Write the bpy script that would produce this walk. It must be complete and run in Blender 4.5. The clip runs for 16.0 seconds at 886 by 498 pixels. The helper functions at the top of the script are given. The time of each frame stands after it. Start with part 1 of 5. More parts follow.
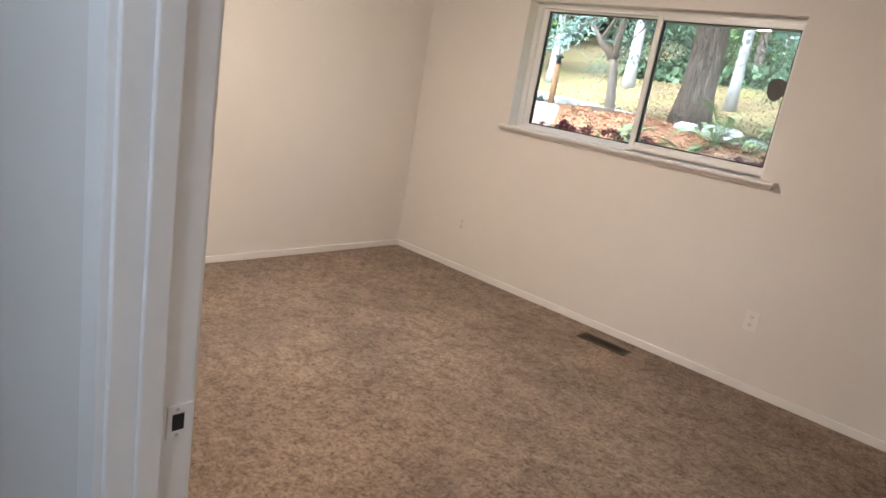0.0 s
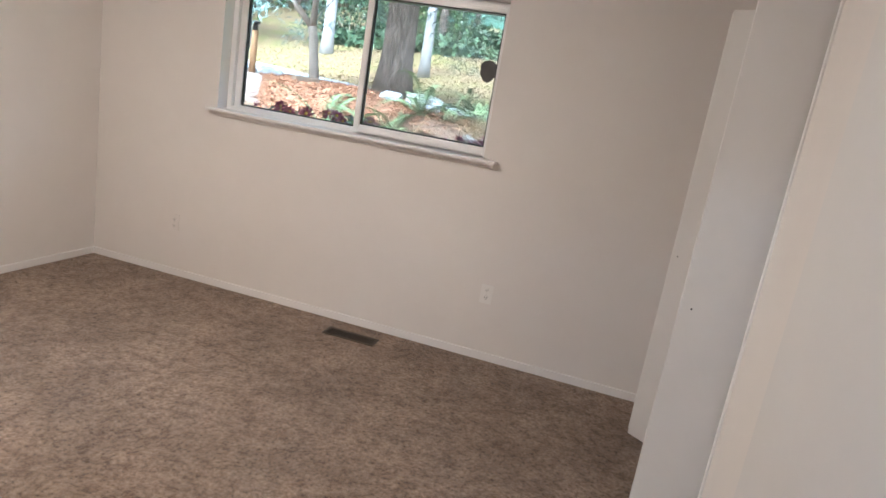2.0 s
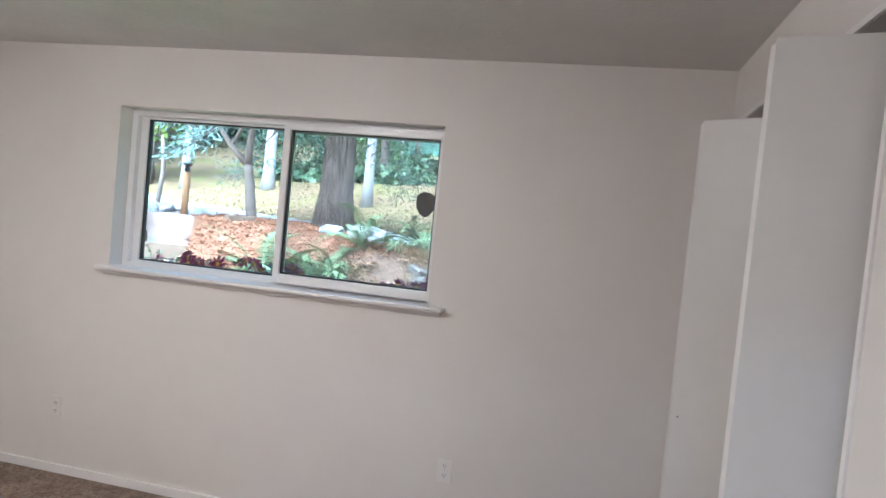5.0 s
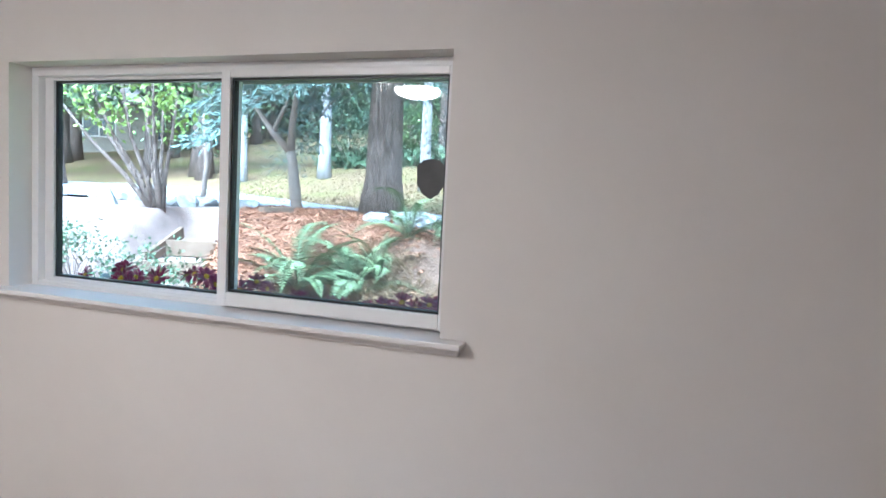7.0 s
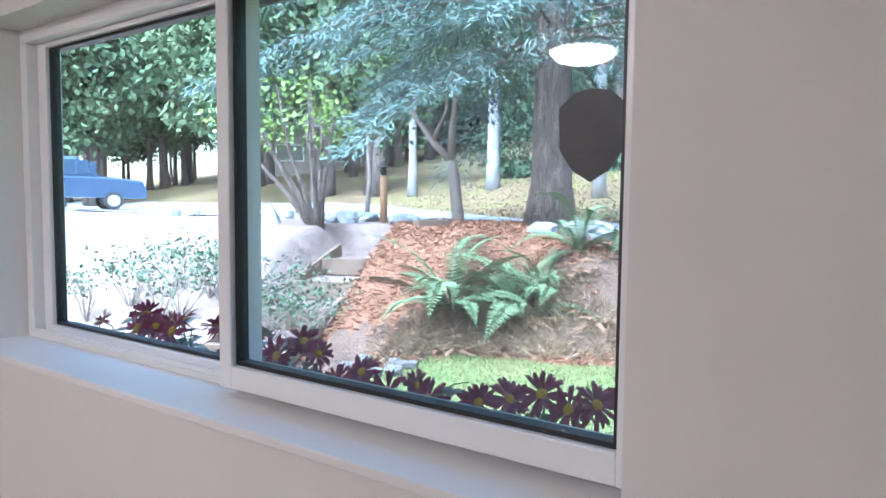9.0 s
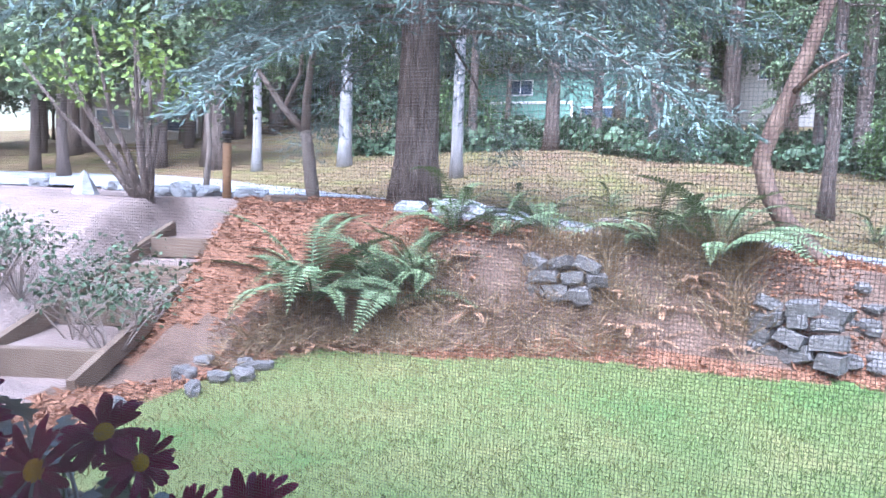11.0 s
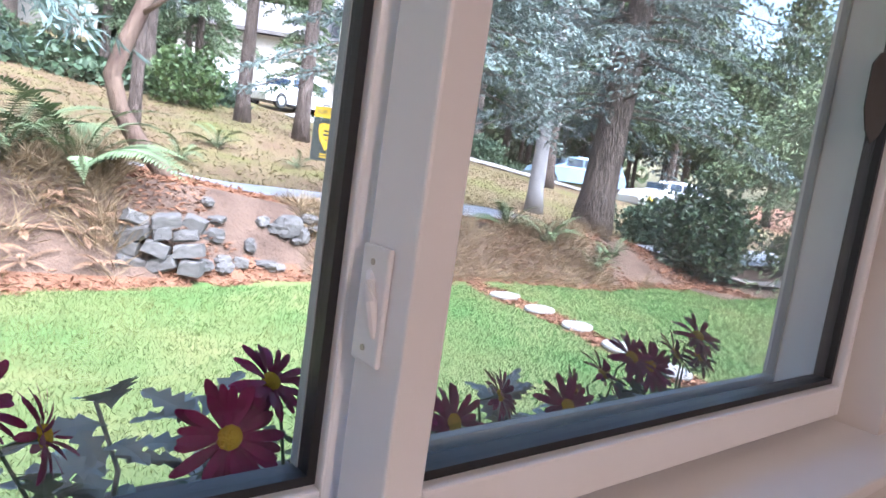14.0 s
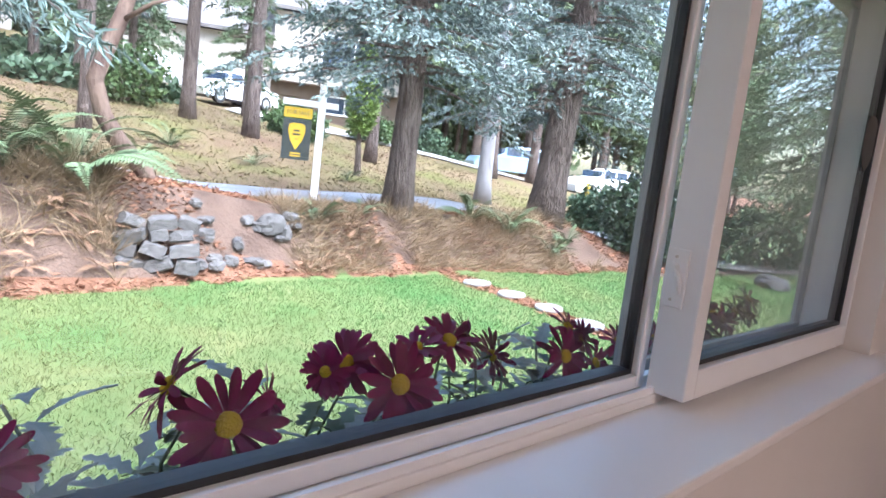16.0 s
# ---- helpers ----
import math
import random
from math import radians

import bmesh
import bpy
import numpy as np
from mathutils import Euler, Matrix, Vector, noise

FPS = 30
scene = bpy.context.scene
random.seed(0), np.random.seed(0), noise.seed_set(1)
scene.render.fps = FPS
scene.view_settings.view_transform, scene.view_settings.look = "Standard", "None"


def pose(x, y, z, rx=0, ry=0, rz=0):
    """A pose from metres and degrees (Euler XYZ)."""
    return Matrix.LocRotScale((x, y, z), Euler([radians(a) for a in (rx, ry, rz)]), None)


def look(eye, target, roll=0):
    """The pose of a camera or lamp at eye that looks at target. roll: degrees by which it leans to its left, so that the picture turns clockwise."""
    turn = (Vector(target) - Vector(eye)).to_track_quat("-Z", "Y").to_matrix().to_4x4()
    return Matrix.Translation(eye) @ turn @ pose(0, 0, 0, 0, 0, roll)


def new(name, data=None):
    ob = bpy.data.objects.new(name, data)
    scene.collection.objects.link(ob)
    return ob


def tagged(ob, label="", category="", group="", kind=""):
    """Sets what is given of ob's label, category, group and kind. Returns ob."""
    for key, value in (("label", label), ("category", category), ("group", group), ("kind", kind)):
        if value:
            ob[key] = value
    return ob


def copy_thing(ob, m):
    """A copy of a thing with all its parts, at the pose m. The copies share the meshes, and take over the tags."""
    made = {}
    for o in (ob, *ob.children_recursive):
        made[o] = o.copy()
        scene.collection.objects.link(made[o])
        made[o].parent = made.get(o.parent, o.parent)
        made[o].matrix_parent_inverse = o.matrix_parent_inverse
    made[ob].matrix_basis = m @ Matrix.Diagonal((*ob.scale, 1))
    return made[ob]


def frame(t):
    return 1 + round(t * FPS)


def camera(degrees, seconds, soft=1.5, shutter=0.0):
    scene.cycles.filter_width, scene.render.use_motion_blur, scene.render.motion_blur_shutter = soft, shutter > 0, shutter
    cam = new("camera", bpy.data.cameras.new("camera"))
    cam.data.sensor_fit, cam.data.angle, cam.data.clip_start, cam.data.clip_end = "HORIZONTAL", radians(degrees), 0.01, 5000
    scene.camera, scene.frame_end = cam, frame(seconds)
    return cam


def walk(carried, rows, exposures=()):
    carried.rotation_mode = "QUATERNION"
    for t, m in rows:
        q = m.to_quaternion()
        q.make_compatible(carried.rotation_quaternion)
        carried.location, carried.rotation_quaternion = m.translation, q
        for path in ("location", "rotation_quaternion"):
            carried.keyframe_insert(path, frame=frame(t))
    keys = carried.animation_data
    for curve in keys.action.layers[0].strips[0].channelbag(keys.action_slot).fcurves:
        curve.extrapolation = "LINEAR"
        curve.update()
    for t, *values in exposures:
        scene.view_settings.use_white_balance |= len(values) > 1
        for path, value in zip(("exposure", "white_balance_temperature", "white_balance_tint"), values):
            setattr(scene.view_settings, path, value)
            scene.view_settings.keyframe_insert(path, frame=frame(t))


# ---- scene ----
cam = camera(68.4, 16.0)
PATH = [
    (0, (-0.063, -0.061, 1.494), (-1.331, 1.401, 0.989), 9.7),
    (0.5, (-0.155, 0.003, 1.501), (-1.197, 1.624, 0.967), 9.8),
    (1, (-0.194, 0.069, 1.501), (-1.023, 1.806, 0.958), 10.2),
    (1.5, (-0.242, 0.132, 1.52), (-0.886, 1.948, 0.984), 10.1),
    (2, (-0.329, 0.126, 1.571), (-0.847, 2.002, 1.106), 9.5),
    (2.5, (-0.375, 0.126, 1.611), (-0.838, 2.05, 1.319), 9.0),
    (3, (-0.391, 0.129, 1.623), (-0.845, 2.071, 1.463), 8.4),
    (3.5, (-0.427, 0.127, 1.644), (-0.867, 2.074, 1.527), 7.7),
    (4, (-0.439, 0.21, 1.632), (-0.88, 2.158, 1.55), 7.0),
    (4.5, (-0.453, 0.437, 1.618), (-0.893, 2.387, 1.549), 6.1),
    (4.7, (-0.454, 0.555, 1.625), (-0.89, 2.506, 1.554), 5.8),
    (6.8, (-0.53, 1.806, 1.675), (-1.129, 3.708, 1.523), 3.0),
    (7, (-0.559, 1.907, 1.654), (-1.203, 3.795, 1.503), 2.8),
    (7.5, (-0.658, 2.17, 1.65), (-1.452, 3.999, 1.499), 2.0),
    (8, (-0.714, 2.423, 1.634), (-1.756, 4.124, 1.497), 0.9),
    (8.2, (-0.739, 2.537, 1.64), (-1.864, 4.185, 1.51), 0.6),
    (10.3, (-1.28, 3.409, 1.577), (-2.357, 5.088, 1.429), 0.5),
    (10.5, (-1.321, 3.442, 1.577), (-2.323, 5.166, 1.421), 1.0),
    (11, (-1.48, 3.527, 1.562), (-2.18, 5.391, 1.382), 2.2),
    (11.5, (-1.567, 3.586, 1.523), (-1.885, 5.549, 1.305), 3.1),
    (12, (-1.691, 3.516, 1.517), (-1.613, 5.502, 1.293), 5.0),
    (12.5, (-1.902, 3.471, 1.548), (-1.371, 5.385, 1.315), 6.3),
    (13, (-2.04, 3.525, 1.54), (-1.053, 5.248, 1.302), 7.6),
    (13.5, (-2.143, 3.492, 1.54), (-0.952, 5.079, 1.294), 8.6),
    (14, (-2.281, 3.431, 1.538), (-1.029, 4.97, 1.291), 8.1),
    (14.5, (-2.455, 3.425, 1.557), (-1.159, 4.928, 1.31), 7.9),
    (15, (-2.653, 3.468, 1.551), (-1.288, 4.909, 1.307), 7.6),
    (15.5, (-2.798, 3.458, 1.551), (-1.403, 4.87, 1.304), 7.5),
    (16, (-2.937, 3.391, 1.553), (-1.536, 4.795, 1.302), 7.0),
]
EXPOSURES = [(0, 2.95, 5700, 6), (2, 2.9, 5250, 6), (3.5, 2.87, 4930, 4), (8, 2.97, 4700, 4), (10.5, 2.28, 5000, 26), (11.5, 2.24, 5250, 29), (13, 2.36, 5450, 27), (14.5, 2.38, 5500, 23), (16, 2.24, 5500, 22)]
walk(cam, [(t, look(eye, target, roll)) for t, eye, target, roll in PATH], EXPOSURES)

# ---- light: overcast sky, a wide weak sun, one ceiling lamp, an added hall glow ----
world = bpy.data.worlds.new("sky")
scene.world = world
world.use_nodes = True
wn = world.node_tree.nodes
sky = wn.new("ShaderNodeTexSky")
sky.sky_type, sky.sun_disc = "NISHITA", False
sky.sun_elevation, sky.sun_rotation = radians(52), radians(200)
sky.air_density, sky.dust_density = 1.6, 3.0
wn["Background"].inputs["Strength"].default_value = 0.15
world.node_tree.links.new(sky.outputs[0], wn["Background"].inputs["Color"])
sun = new("sun", bpy.data.lights.new("sun", "SUN"))
sun.data.energy, sun.data.angle, sun.data.color = 3.5, radians(60), (1.0, 0.98, 0.95)
sun.matrix_world = look((0, 0, 30), (-6, 17, 0))
LAMP_GLOW, HALL_GLOW = 28, 10


# ---- materials ----
def mat(name, build):
    m = bpy.data.materials.new(name)
    m.use_nodes = True
    nt = m.node_tree
    b = nt.nodes["Principled BSDF"]
    build(nt, b)
    return m


def coords(nt, scale=1.0, kind="Object"):
    tc = nt.nodes.new("ShaderNodeTexCoord")
    mp = nt.nodes.new("ShaderNodeMapping")
    mp.inputs["Scale"].default_value = (scale,) * 3 if isinstance(scale, (int, float)) else scale
    nt.links.new(tc.outputs[kind], mp.inputs[0])
    return mp.outputs[0]


def noise_tex(nt, vec, scale, detail=4, rough=0.6):
    n = nt.nodes.new("ShaderNodeTexNoise")
    n.inputs["Scale"].default_value, n.inputs["Detail"].default_value, n.inputs["Roughness"].default_value = scale, detail, rough
    nt.links.new(vec, n.inputs["Vector"])
    return n.outputs[0]


def ramp(nt, fac, stops):
    r = nt.nodes.new("ShaderNodeValToRGB")
    r.color_ramp.elements[0].position, r.color_ramp.elements[0].color = stops[0][0], (*stops[0][1], 1)
    r.color_ramp.elements[1].position, r.color_ramp.elements[1].color = stops[-1][0], (*stops[-1][1], 1)
    for p, c in stops[1:-1]:
        e = r.color_ramp.elements.new(p)
        e.color = (*c, 1)
    nt.links.new(fac, r.inputs[0])
    return r.outputs[0]


def mixc(nt, fac, a, b, mode="MIX"):
    m = nt.nodes.new("ShaderNodeMix")
    m.data_type, m.blend_type = "RGBA", mode
    if isinstance(fac, (int, float)):
        m.inputs[0].default_value = fac
    else:
        nt.links.new(fac, m.inputs[0])
    nt.links.new(a, m.inputs[6])
    nt.links.new(b, m.inputs[7])
    return m.outputs[2]


def bump(nt, b, height, strength, dist):
    n = nt.nodes.new("ShaderNodeBump")
    n.inputs["Strength"].default_value, n.inputs["Distance"].default_value = strength, dist
    nt.links.new(height, n.inputs["Height"])
    nt.links.new(n.outputs[0], b.inputs["Normal"])


def rough(name, c1, c2, scale=6, roughness=0.6, bump_scale=120, bump_strength=0.15, bump_dist=0.002, metal=0.0, spec=0.5, stretch=(1, 1, 1), per_object=0.0, per_island=0.0):
    """A surface with two tones, fine relief and, if asked, a shift of tone from piece to piece."""
    def build(nt, b):
        v = coords(nt, stretch)
        big = noise_tex(nt, v, scale, 5, 0.65)
        col = ramp(nt, big, [(0.3, c1), (0.7, c2)])
        for amount, node in ((per_object, "ShaderNodeObjectInfo"), (per_island, "ShaderNodeNewGeometry")):
            if amount:
                o = nt.nodes.new(node)
                sock = o.outputs["Random"] if node.endswith("ObjectInfo") else o.outputs["Random Per Island"]
                tone = ramp(nt, sock, [(0, (1 - amount,) * 3), (1, (1, 1, 1))])
                col = mixc(nt, 1.0, col, tone, "MULTIPLY")
        nt.links.new(col, b.inputs["Base Color"])
        b.inputs["Roughness"].default_value, b.inputs["Metallic"].default_value = roughness, metal
        b.inputs["Specular IOR Level"].default_value = spec
        if bump_strength:
            bump(nt, b, noise_tex(nt, v, bump_scale, 3), bump_strength, bump_dist)
    return mat(name, build)


def build_carpet(nt, b):
    v = coords(nt)
    tuft = noise_tex(nt, v, 58, 5, 0.8)
    fleck = noise_tex(nt, v, 19, 4, 0.65)
    patch = noise_tex(nt, v, 2.6, 4, 0.6)
    c = ramp(nt, tuft, [(0.33, (0.085, 0.05, 0.03)), (0.46, (0.40, 0.28, 0.19)), (0.68, (0.66, 0.50, 0.37))])
    c = mixc(nt, 1.0, c, ramp(nt, fleck, [(0.33, (0.55, 0.50, 0.47)), (0.55, (1, 1, 1))]), "MULTIPLY")
    c = mixc(nt, 1.0, c, ramp(nt, patch, [(0.35, (0.70, 0.67, 0.65)), (0.62, (1, 1, 1))]), "MULTIPLY")
    nt.links.new(c, b.inputs["Base Color"])
    b.inputs["Roughness"].default_value = 1.0
    b.inputs["Specular IOR Level"].default_value = 0.1
    b.inputs["Sheen Weight"].default_value = 0.25
    bump(nt, b, noise_tex(nt, v, 48, 5, 0.8), 1.0, 0.03)


M_carpet = mat("carpet", build_carpet)
M_wall = rough("wall_paint", (0.74, 0.70, 0.66), (0.78, 0.745, 0.70), 1.5, 0.55, 160, 0.12, 0.0015)
M_ceil = rough("ceiling_texture", (0.66, 0.64, 0.61), (0.74, 0.72, 0.69), 2.2, 0.9, 45, 0.6, 0.006)
M_trim = rough("trim_paint", (0.80, 0.775, 0.75), (0.84, 0.815, 0.79), 3, 0.35, 60, 0.05, 0.001)
M_door = rough("door_paint", (0.67, 0.65, 0.62), (0.71, 0.69, 0.66), 2, 0.38, 90, 0.06, 0.001)
M_vinyl = rough("white_vinyl", (0.82, 0.81, 0.80), (0.85, 0.84, 0.83), 4, 0.3, 80, 0.03, 0.0005)
M_gasket = rough("black_gasket", (0.012, 0.013, 0.015), (0.022, 0.023, 0.025), 10, 0.45, 90, 0.1)
M_spacer = rough("grey_spacer", (0.28, 0.30, 0.30), (0.36, 0.38, 0.38), 10, 0.4, 90, 0.1)
M_nickel = rough("satin_nickel", (0.50, 0.46, 0.41), (0.60, 0.56, 0.50), 12, 0.28, 200, 0.05, 0.0005, metal=1.0)
M_vent = rough("brown_vent_metal", (0.07, 0.05, 0.034), (0.12, 0.09, 0.062), 12, 0.4, 80, 0.1, metal=0.4)
# near-black for flat plates: the shade inside openings, put into the colour
M_holeshade = rough("hole_shade", (0.012, 0.011, 0.01), (0.02, 0.018, 0.016), 5, 0.9, 40, 0.1)
M_plastic = rough("ivory_plastic", (0.80, 0.78, 0.74), (0.83, 0.81, 0.77), 8, 0.3, 90, 0.03, 0.0005)
M_sticker = rough("dark_sticker", (0.045, 0.045, 0.042), (0.065, 0.064, 0.06), 20, 0.5, 90, 0.1)
M_screenwire = rough("screen_wire", (0.20, 0.20, 0.21), (0.28, 0.28, 0.29), 30, 0.5, 90, 0)


def build_glass(nt, b):
    tr = nt.nodes.new("ShaderNodeBsdfTransparent")
    tr.inputs[0].default_value = (0.965, 0.985, 0.975, 1)
    gl = nt.nodes.new("ShaderNodeBsdfGlossy")
    gl.inputs["Roughness"].default_value = 0.0
    lw = nt.nodes.new("ShaderNodeLayerWeight")
    pw = nt.nodes.new("ShaderNodeMath")
    pw.operation = "POWER"
    pw.inputs[1].default_value = 5.0
    nt.links.new(lw.outputs["Facing"], pw.inputs[0])
    fr = nt.nodes.new("ShaderNodeMath")
    fr.operation = "MULTIPLY_ADD"
    fr.inputs[1].default_value, fr.inputs[2].default_value = 0.42, 0.018
    nt.links.new(pw.outputs[0], fr.inputs[0])
    mx = nt.nodes.new("ShaderNodeMixShader")
    nt.links.new(fr.outputs[0], mx.inputs[0])
    nt.links.new(tr.outputs[0], mx.inputs[1])
    nt.links.new(gl.outputs[0], mx.inputs[2])
    nt.links.new(mx.outputs[0], nt.nodes["Material Output"].inputs[0])


M_glass = mat("window_glass", build_glass)


def glow(name, color, strength):
    def build(nt, b):
        b.inputs["Base Color"].default_value = (*color, 1)
        b.inputs["Emission Color"].default_value = (*color, 1)
        b.inputs["Emission Strength"].default_value = strength
    return mat(name, build)


M_lampglow = glow("lamp_diffuser", (1.0, 0.78, 0.60), LAMP_GLOW)
M_hallglow = glow("hall_fill_glow", (0.80, 0.88, 1.0), HALL_GLOW)

# outdoors
M_lawn = rough("lawn_ground", (0.075, 0.145, 0.045), (0.18, 0.18, 0.075), 0.9, 0.95, 50, 0.6, 0.02, spec=0.1)
M_mulch = rough("mulch_ground", (0.15, 0.075, 0.045), (0.30, 0.155, 0.10), 3.0, 0.95, 35, 1.0, 0.03, spec=0.1)


def build_hill(nt, b):
    v = coords(nt)
    c = ramp(nt, noise_tex(nt, v, 0.45, 6, 0.7), [(0.36, (0.20, 0.13, 0.085)), (0.5, (0.235, 0.175, 0.10)), (0.62, (0.19, 0.185, 0.065))])
    c = mixc(nt, 1.0, c, ramp(nt, noise_tex(nt, v, 7, 5, 0.75), [(0.3, (0.45, 0.43, 0.42)), (0.6, (1, 1, 1)), (0.8, (1.2, 1.12, 1.05))]), "MULTIPLY")
    nt.links.new(c, b.inputs["Base Color"])
    b.inputs["Roughness"].default_value, b.inputs["Specular IOR Level"].default_value = 0.95, 0.1
    bump(nt, b, noise_tex(nt, v, 14, 5, 0.75), 1.0, 0.06)


M_hill = mat("mossy_hill", build_hill)
M_soil = rough("bank_soil", (0.085, 0.056, 0.043), (0.185, 0.125, 0.095), 2.4, 0.95, 20, 1.0, 0.04, spec=0.1)
M_road = rough("driveway_asphalt", (0.22, 0.23, 0.25), (0.32, 0.33, 0.36), 2, 0.85, 60, 0.4, 0.01)
M_bed = rough("pale_bed", (0.17, 0.125, 0.11), (0.32, 0.25, 0.225), 2.5, 0.95, 30, 1.0, 0.03, spec=0.1)
M_gravel = rough("gravel", (0.30, 0.27, 0.24), (0.46, 0.42, 0.38), 5, 0.9, 50, 0.8, 0.02)


def build_grass(nt, b):
    v = coords(nt)
    c = ramp(nt, noise_tex(nt, v, 0.8, 5, 0.65), [(0.34, (0.034, 0.15, 0.030)), (0.5, (0.068, 0.17, 0.040)), (0.66, (0.15, 0.185, 0.055))])
    sx = nt.nodes.new("ShaderNodeSeparateXYZ")
    nt.links.new(v, sx.inputs[0])
    ad = nt.nodes.new("ShaderNodeMath")
    ad.operation = "MULTIPLY_ADD"
    ad.inputs[1].default_value = 2.6
    nt.links.new(noise_tex(nt, v, 1.1, 4, 0.6), ad.inputs[0])
    nt.links.new(sx.outputs[0], ad.inputs[2])
    mr = nt.nodes.new("ShaderNodeMapRange")
    mr.inputs[1].default_value, mr.inputs[2].default_value, mr.inputs[3].default_value, mr.inputs[4].default_value = -2.6, 2.4, 0.85, 0.0
    nt.links.new(ad.outputs[0], mr.inputs[0])
    tan = nt.nodes.new("ShaderNodeRGB")
    tan.outputs[0].default_value = (0.215, 0.17, 0.075, 1)
    c = mixc(nt, mr.outputs[0], c, tan.outputs[0])
    geo = nt.nodes.new("ShaderNodeNewGeometry")
    c = mixc(nt, 1.0, c, ramp(nt, geo.outputs["Random Per Island"], [(0, (0.78, 0.78, 0.78)), (1, (1, 1, 1))]), "MULTIPLY")
    nt.links.new(c, b.inputs["Base Color"])
    b.inputs["Roughness"].default_value, b.inputs["Specular IOR Level"].default_value = 0.7, 0.2


M_grass = mat("grass_blades", build_grass)
M_straw = rough("dry_straw", (0.26, 0.17, 0.10), (0.46, 0.35, 0.22), 1.5, 0.9, 30, 0, per_island=0.5, spec=0.1)
M_chip = rough("wood_chips", (0.22, 0.10, 0.06), (0.42, 0.215, 0.13), 9, 0.9, 40, 0, per_island=0.5, spec=0.1)
M_litter = rough("slope_litter", (0.20, 0.145, 0.08), (0.30, 0.26, 0.13), 0.6, 0.9, 30, 0, per_island=0.3, spec=0.1)
M_bark = rough("fir_bark", (0.06, 0.045, 0.038), (0.25, 0.20, 0.18), 14, 0.95, 30, 1.0, 0.12, stretch=(1, 1, 0.22), spec=0.1)
M_birch = rough("pale_bark", (0.20, 0.19, 0.195), (0.36, 0.35, 0.36), 7, 0.9, 20, 0.7, 0.02, stretch=(1, 1, 0.4), spec=0.1)
M_madrone = rough("red_bark", (0.07, 0.042, 0.036), (0.21, 0.145, 0.11), 9, 0.8, 18, 0.8, 0.03, stretch=(1, 1, 0.4), spec=0.2)
M_twig = rough("grey_twigs", (0.16, 0.125, 0.11), (0.30, 0.25, 0.22), 8, 0.9, 30, 0.3, spec=0.1)
M_needle_blue = rough("blue_needles", (0.15, 0.205, 0.19), (0.31, 0.38, 0.365), 1.4, 0.75, 20, 0, per_island=0.45, spec=0.2)
M_needle_green = rough("green_needles", (0.085, 0.14, 0.075), (0.24, 0.31, 0.17), 0.8, 0.75, 20, 0, per_island=0.5, spec=0.2)
M_hemlock = rough("hemlock_needles", (0.15, 0.22, 0.11), (0.36, 0.44, 0.25), 0.8, 0.75, 20, 0, per_island=0.45, spec=0.2)
M_needle_pine = rough("pine_needles", (0.10, 0.155, 0.14), (0.22, 0.295, 0.27), 0.8, 0.75, 20, 0, per_island=0.4, spec=0.2)
M_leaf = rough("broad_leaves", (0.05, 0.10, 0.035), (0.16, 0.25, 0.08), 1.1, 0.5, 20, 0, per_island=0.5, spec=0.4)
M_leaf_light = rough("spring_leaves", (0.16, 0.26, 0.05), (0.32, 0.44, 0.11), 1.2, 0.55, 20, 0, per_island=0.45, spec=0.3)
M_leaf_far = rough("far_leaves", (0.07, 0.11, 0.055), (0.20, 0.25, 0.13), 0.35, 0.8, 20, 0, per_island=0.5, spec=0.1)
M_ivy = rough("ivy_leaves", (0.045, 0.085, 0.05), (0.12, 0.19, 0.10), 0.9, 0.5, 20, 0, per_island=0.5, spec=0.3)
M_holly = rough("holly_leaves", (0.02, 0.045, 0.02), (0.07, 0.12, 0.055), 2, 0.35, 20, 0, per_island=0.5, spec=0.5)
M_fern = rough("fern_green", (0.075, 0.125, 0.055), (0.18, 0.24, 0.12), 2, 0.6, 20, 0, per_object=0.4, spec=0.3)
M_fern_dry = rough("fern_brown", (0.27, 0.145, 0.09), (0.46, 0.30, 0.19), 2, 0.85, 20, 0, per_object=0.4, spec=0.1)
M_rock = rough("grey_rock", (0.08, 0.075, 0.072), (0.25, 0.235, 0.228), 8, 0.9, 22, 0.8, 0.02, per_object=0.35, spec=0.2)
M_whiterock = rough("white_rock", (0.15, 0.155, 0.165), (0.44, 0.45, 0.47), 9, 0.85, 18, 0.8, 0.02, spec=0.2)
M_paver = rough("stepping_stone", (0.24, 0.23, 0.22), (0.37, 0.355, 0.335), 6, 0.9, 40, 0.5, 0.005)
M_timber = rough("weathered_timber", (0.115, 0.08, 0.06), (0.215, 0.16, 0.12), 5, 0.9, 40, 0.6, 0.01, stretch=(1, 1, 1), per_object=0.25, spec=0.1)
M_bollard = rough("bollard_wood", (0.20, 0.105, 0.05), (0.34, 0.19, 0.095), 9, 0.8, 40, 0.5, 0.006)
M_black = rough("black_metal", (0.02, 0.02, 0.021), (0.04, 0.04, 0.04), 9, 0.5, 60, 0.1)
M_petal = rough("crimson_petal", (0.12, 0.002, 0.040), (0.29, 0.006, 0.105), 26, 0.6, 90, 0.1, 0.001, per_object=0.3, spec=0.25)
M_disc = rough("yellow_disc", (0.42, 0.24, 0.01), (0.62, 0.42, 0.03), 60, 0.9, 320, 1.0, 0.004, spec=0.1)
M_stem = rough("flower_leaf", (0.03, 0.06, 0.02), (0.08, 0.13, 0.05), 14, 0.6, 60, 0.2, per_object=0.3)
M_silver = rough("silver_leaf", (0.26, 0.31, 0.30), (0.42, 0.47, 0.46), 18, 0.8, 90, 0.2, per_object=0.3)
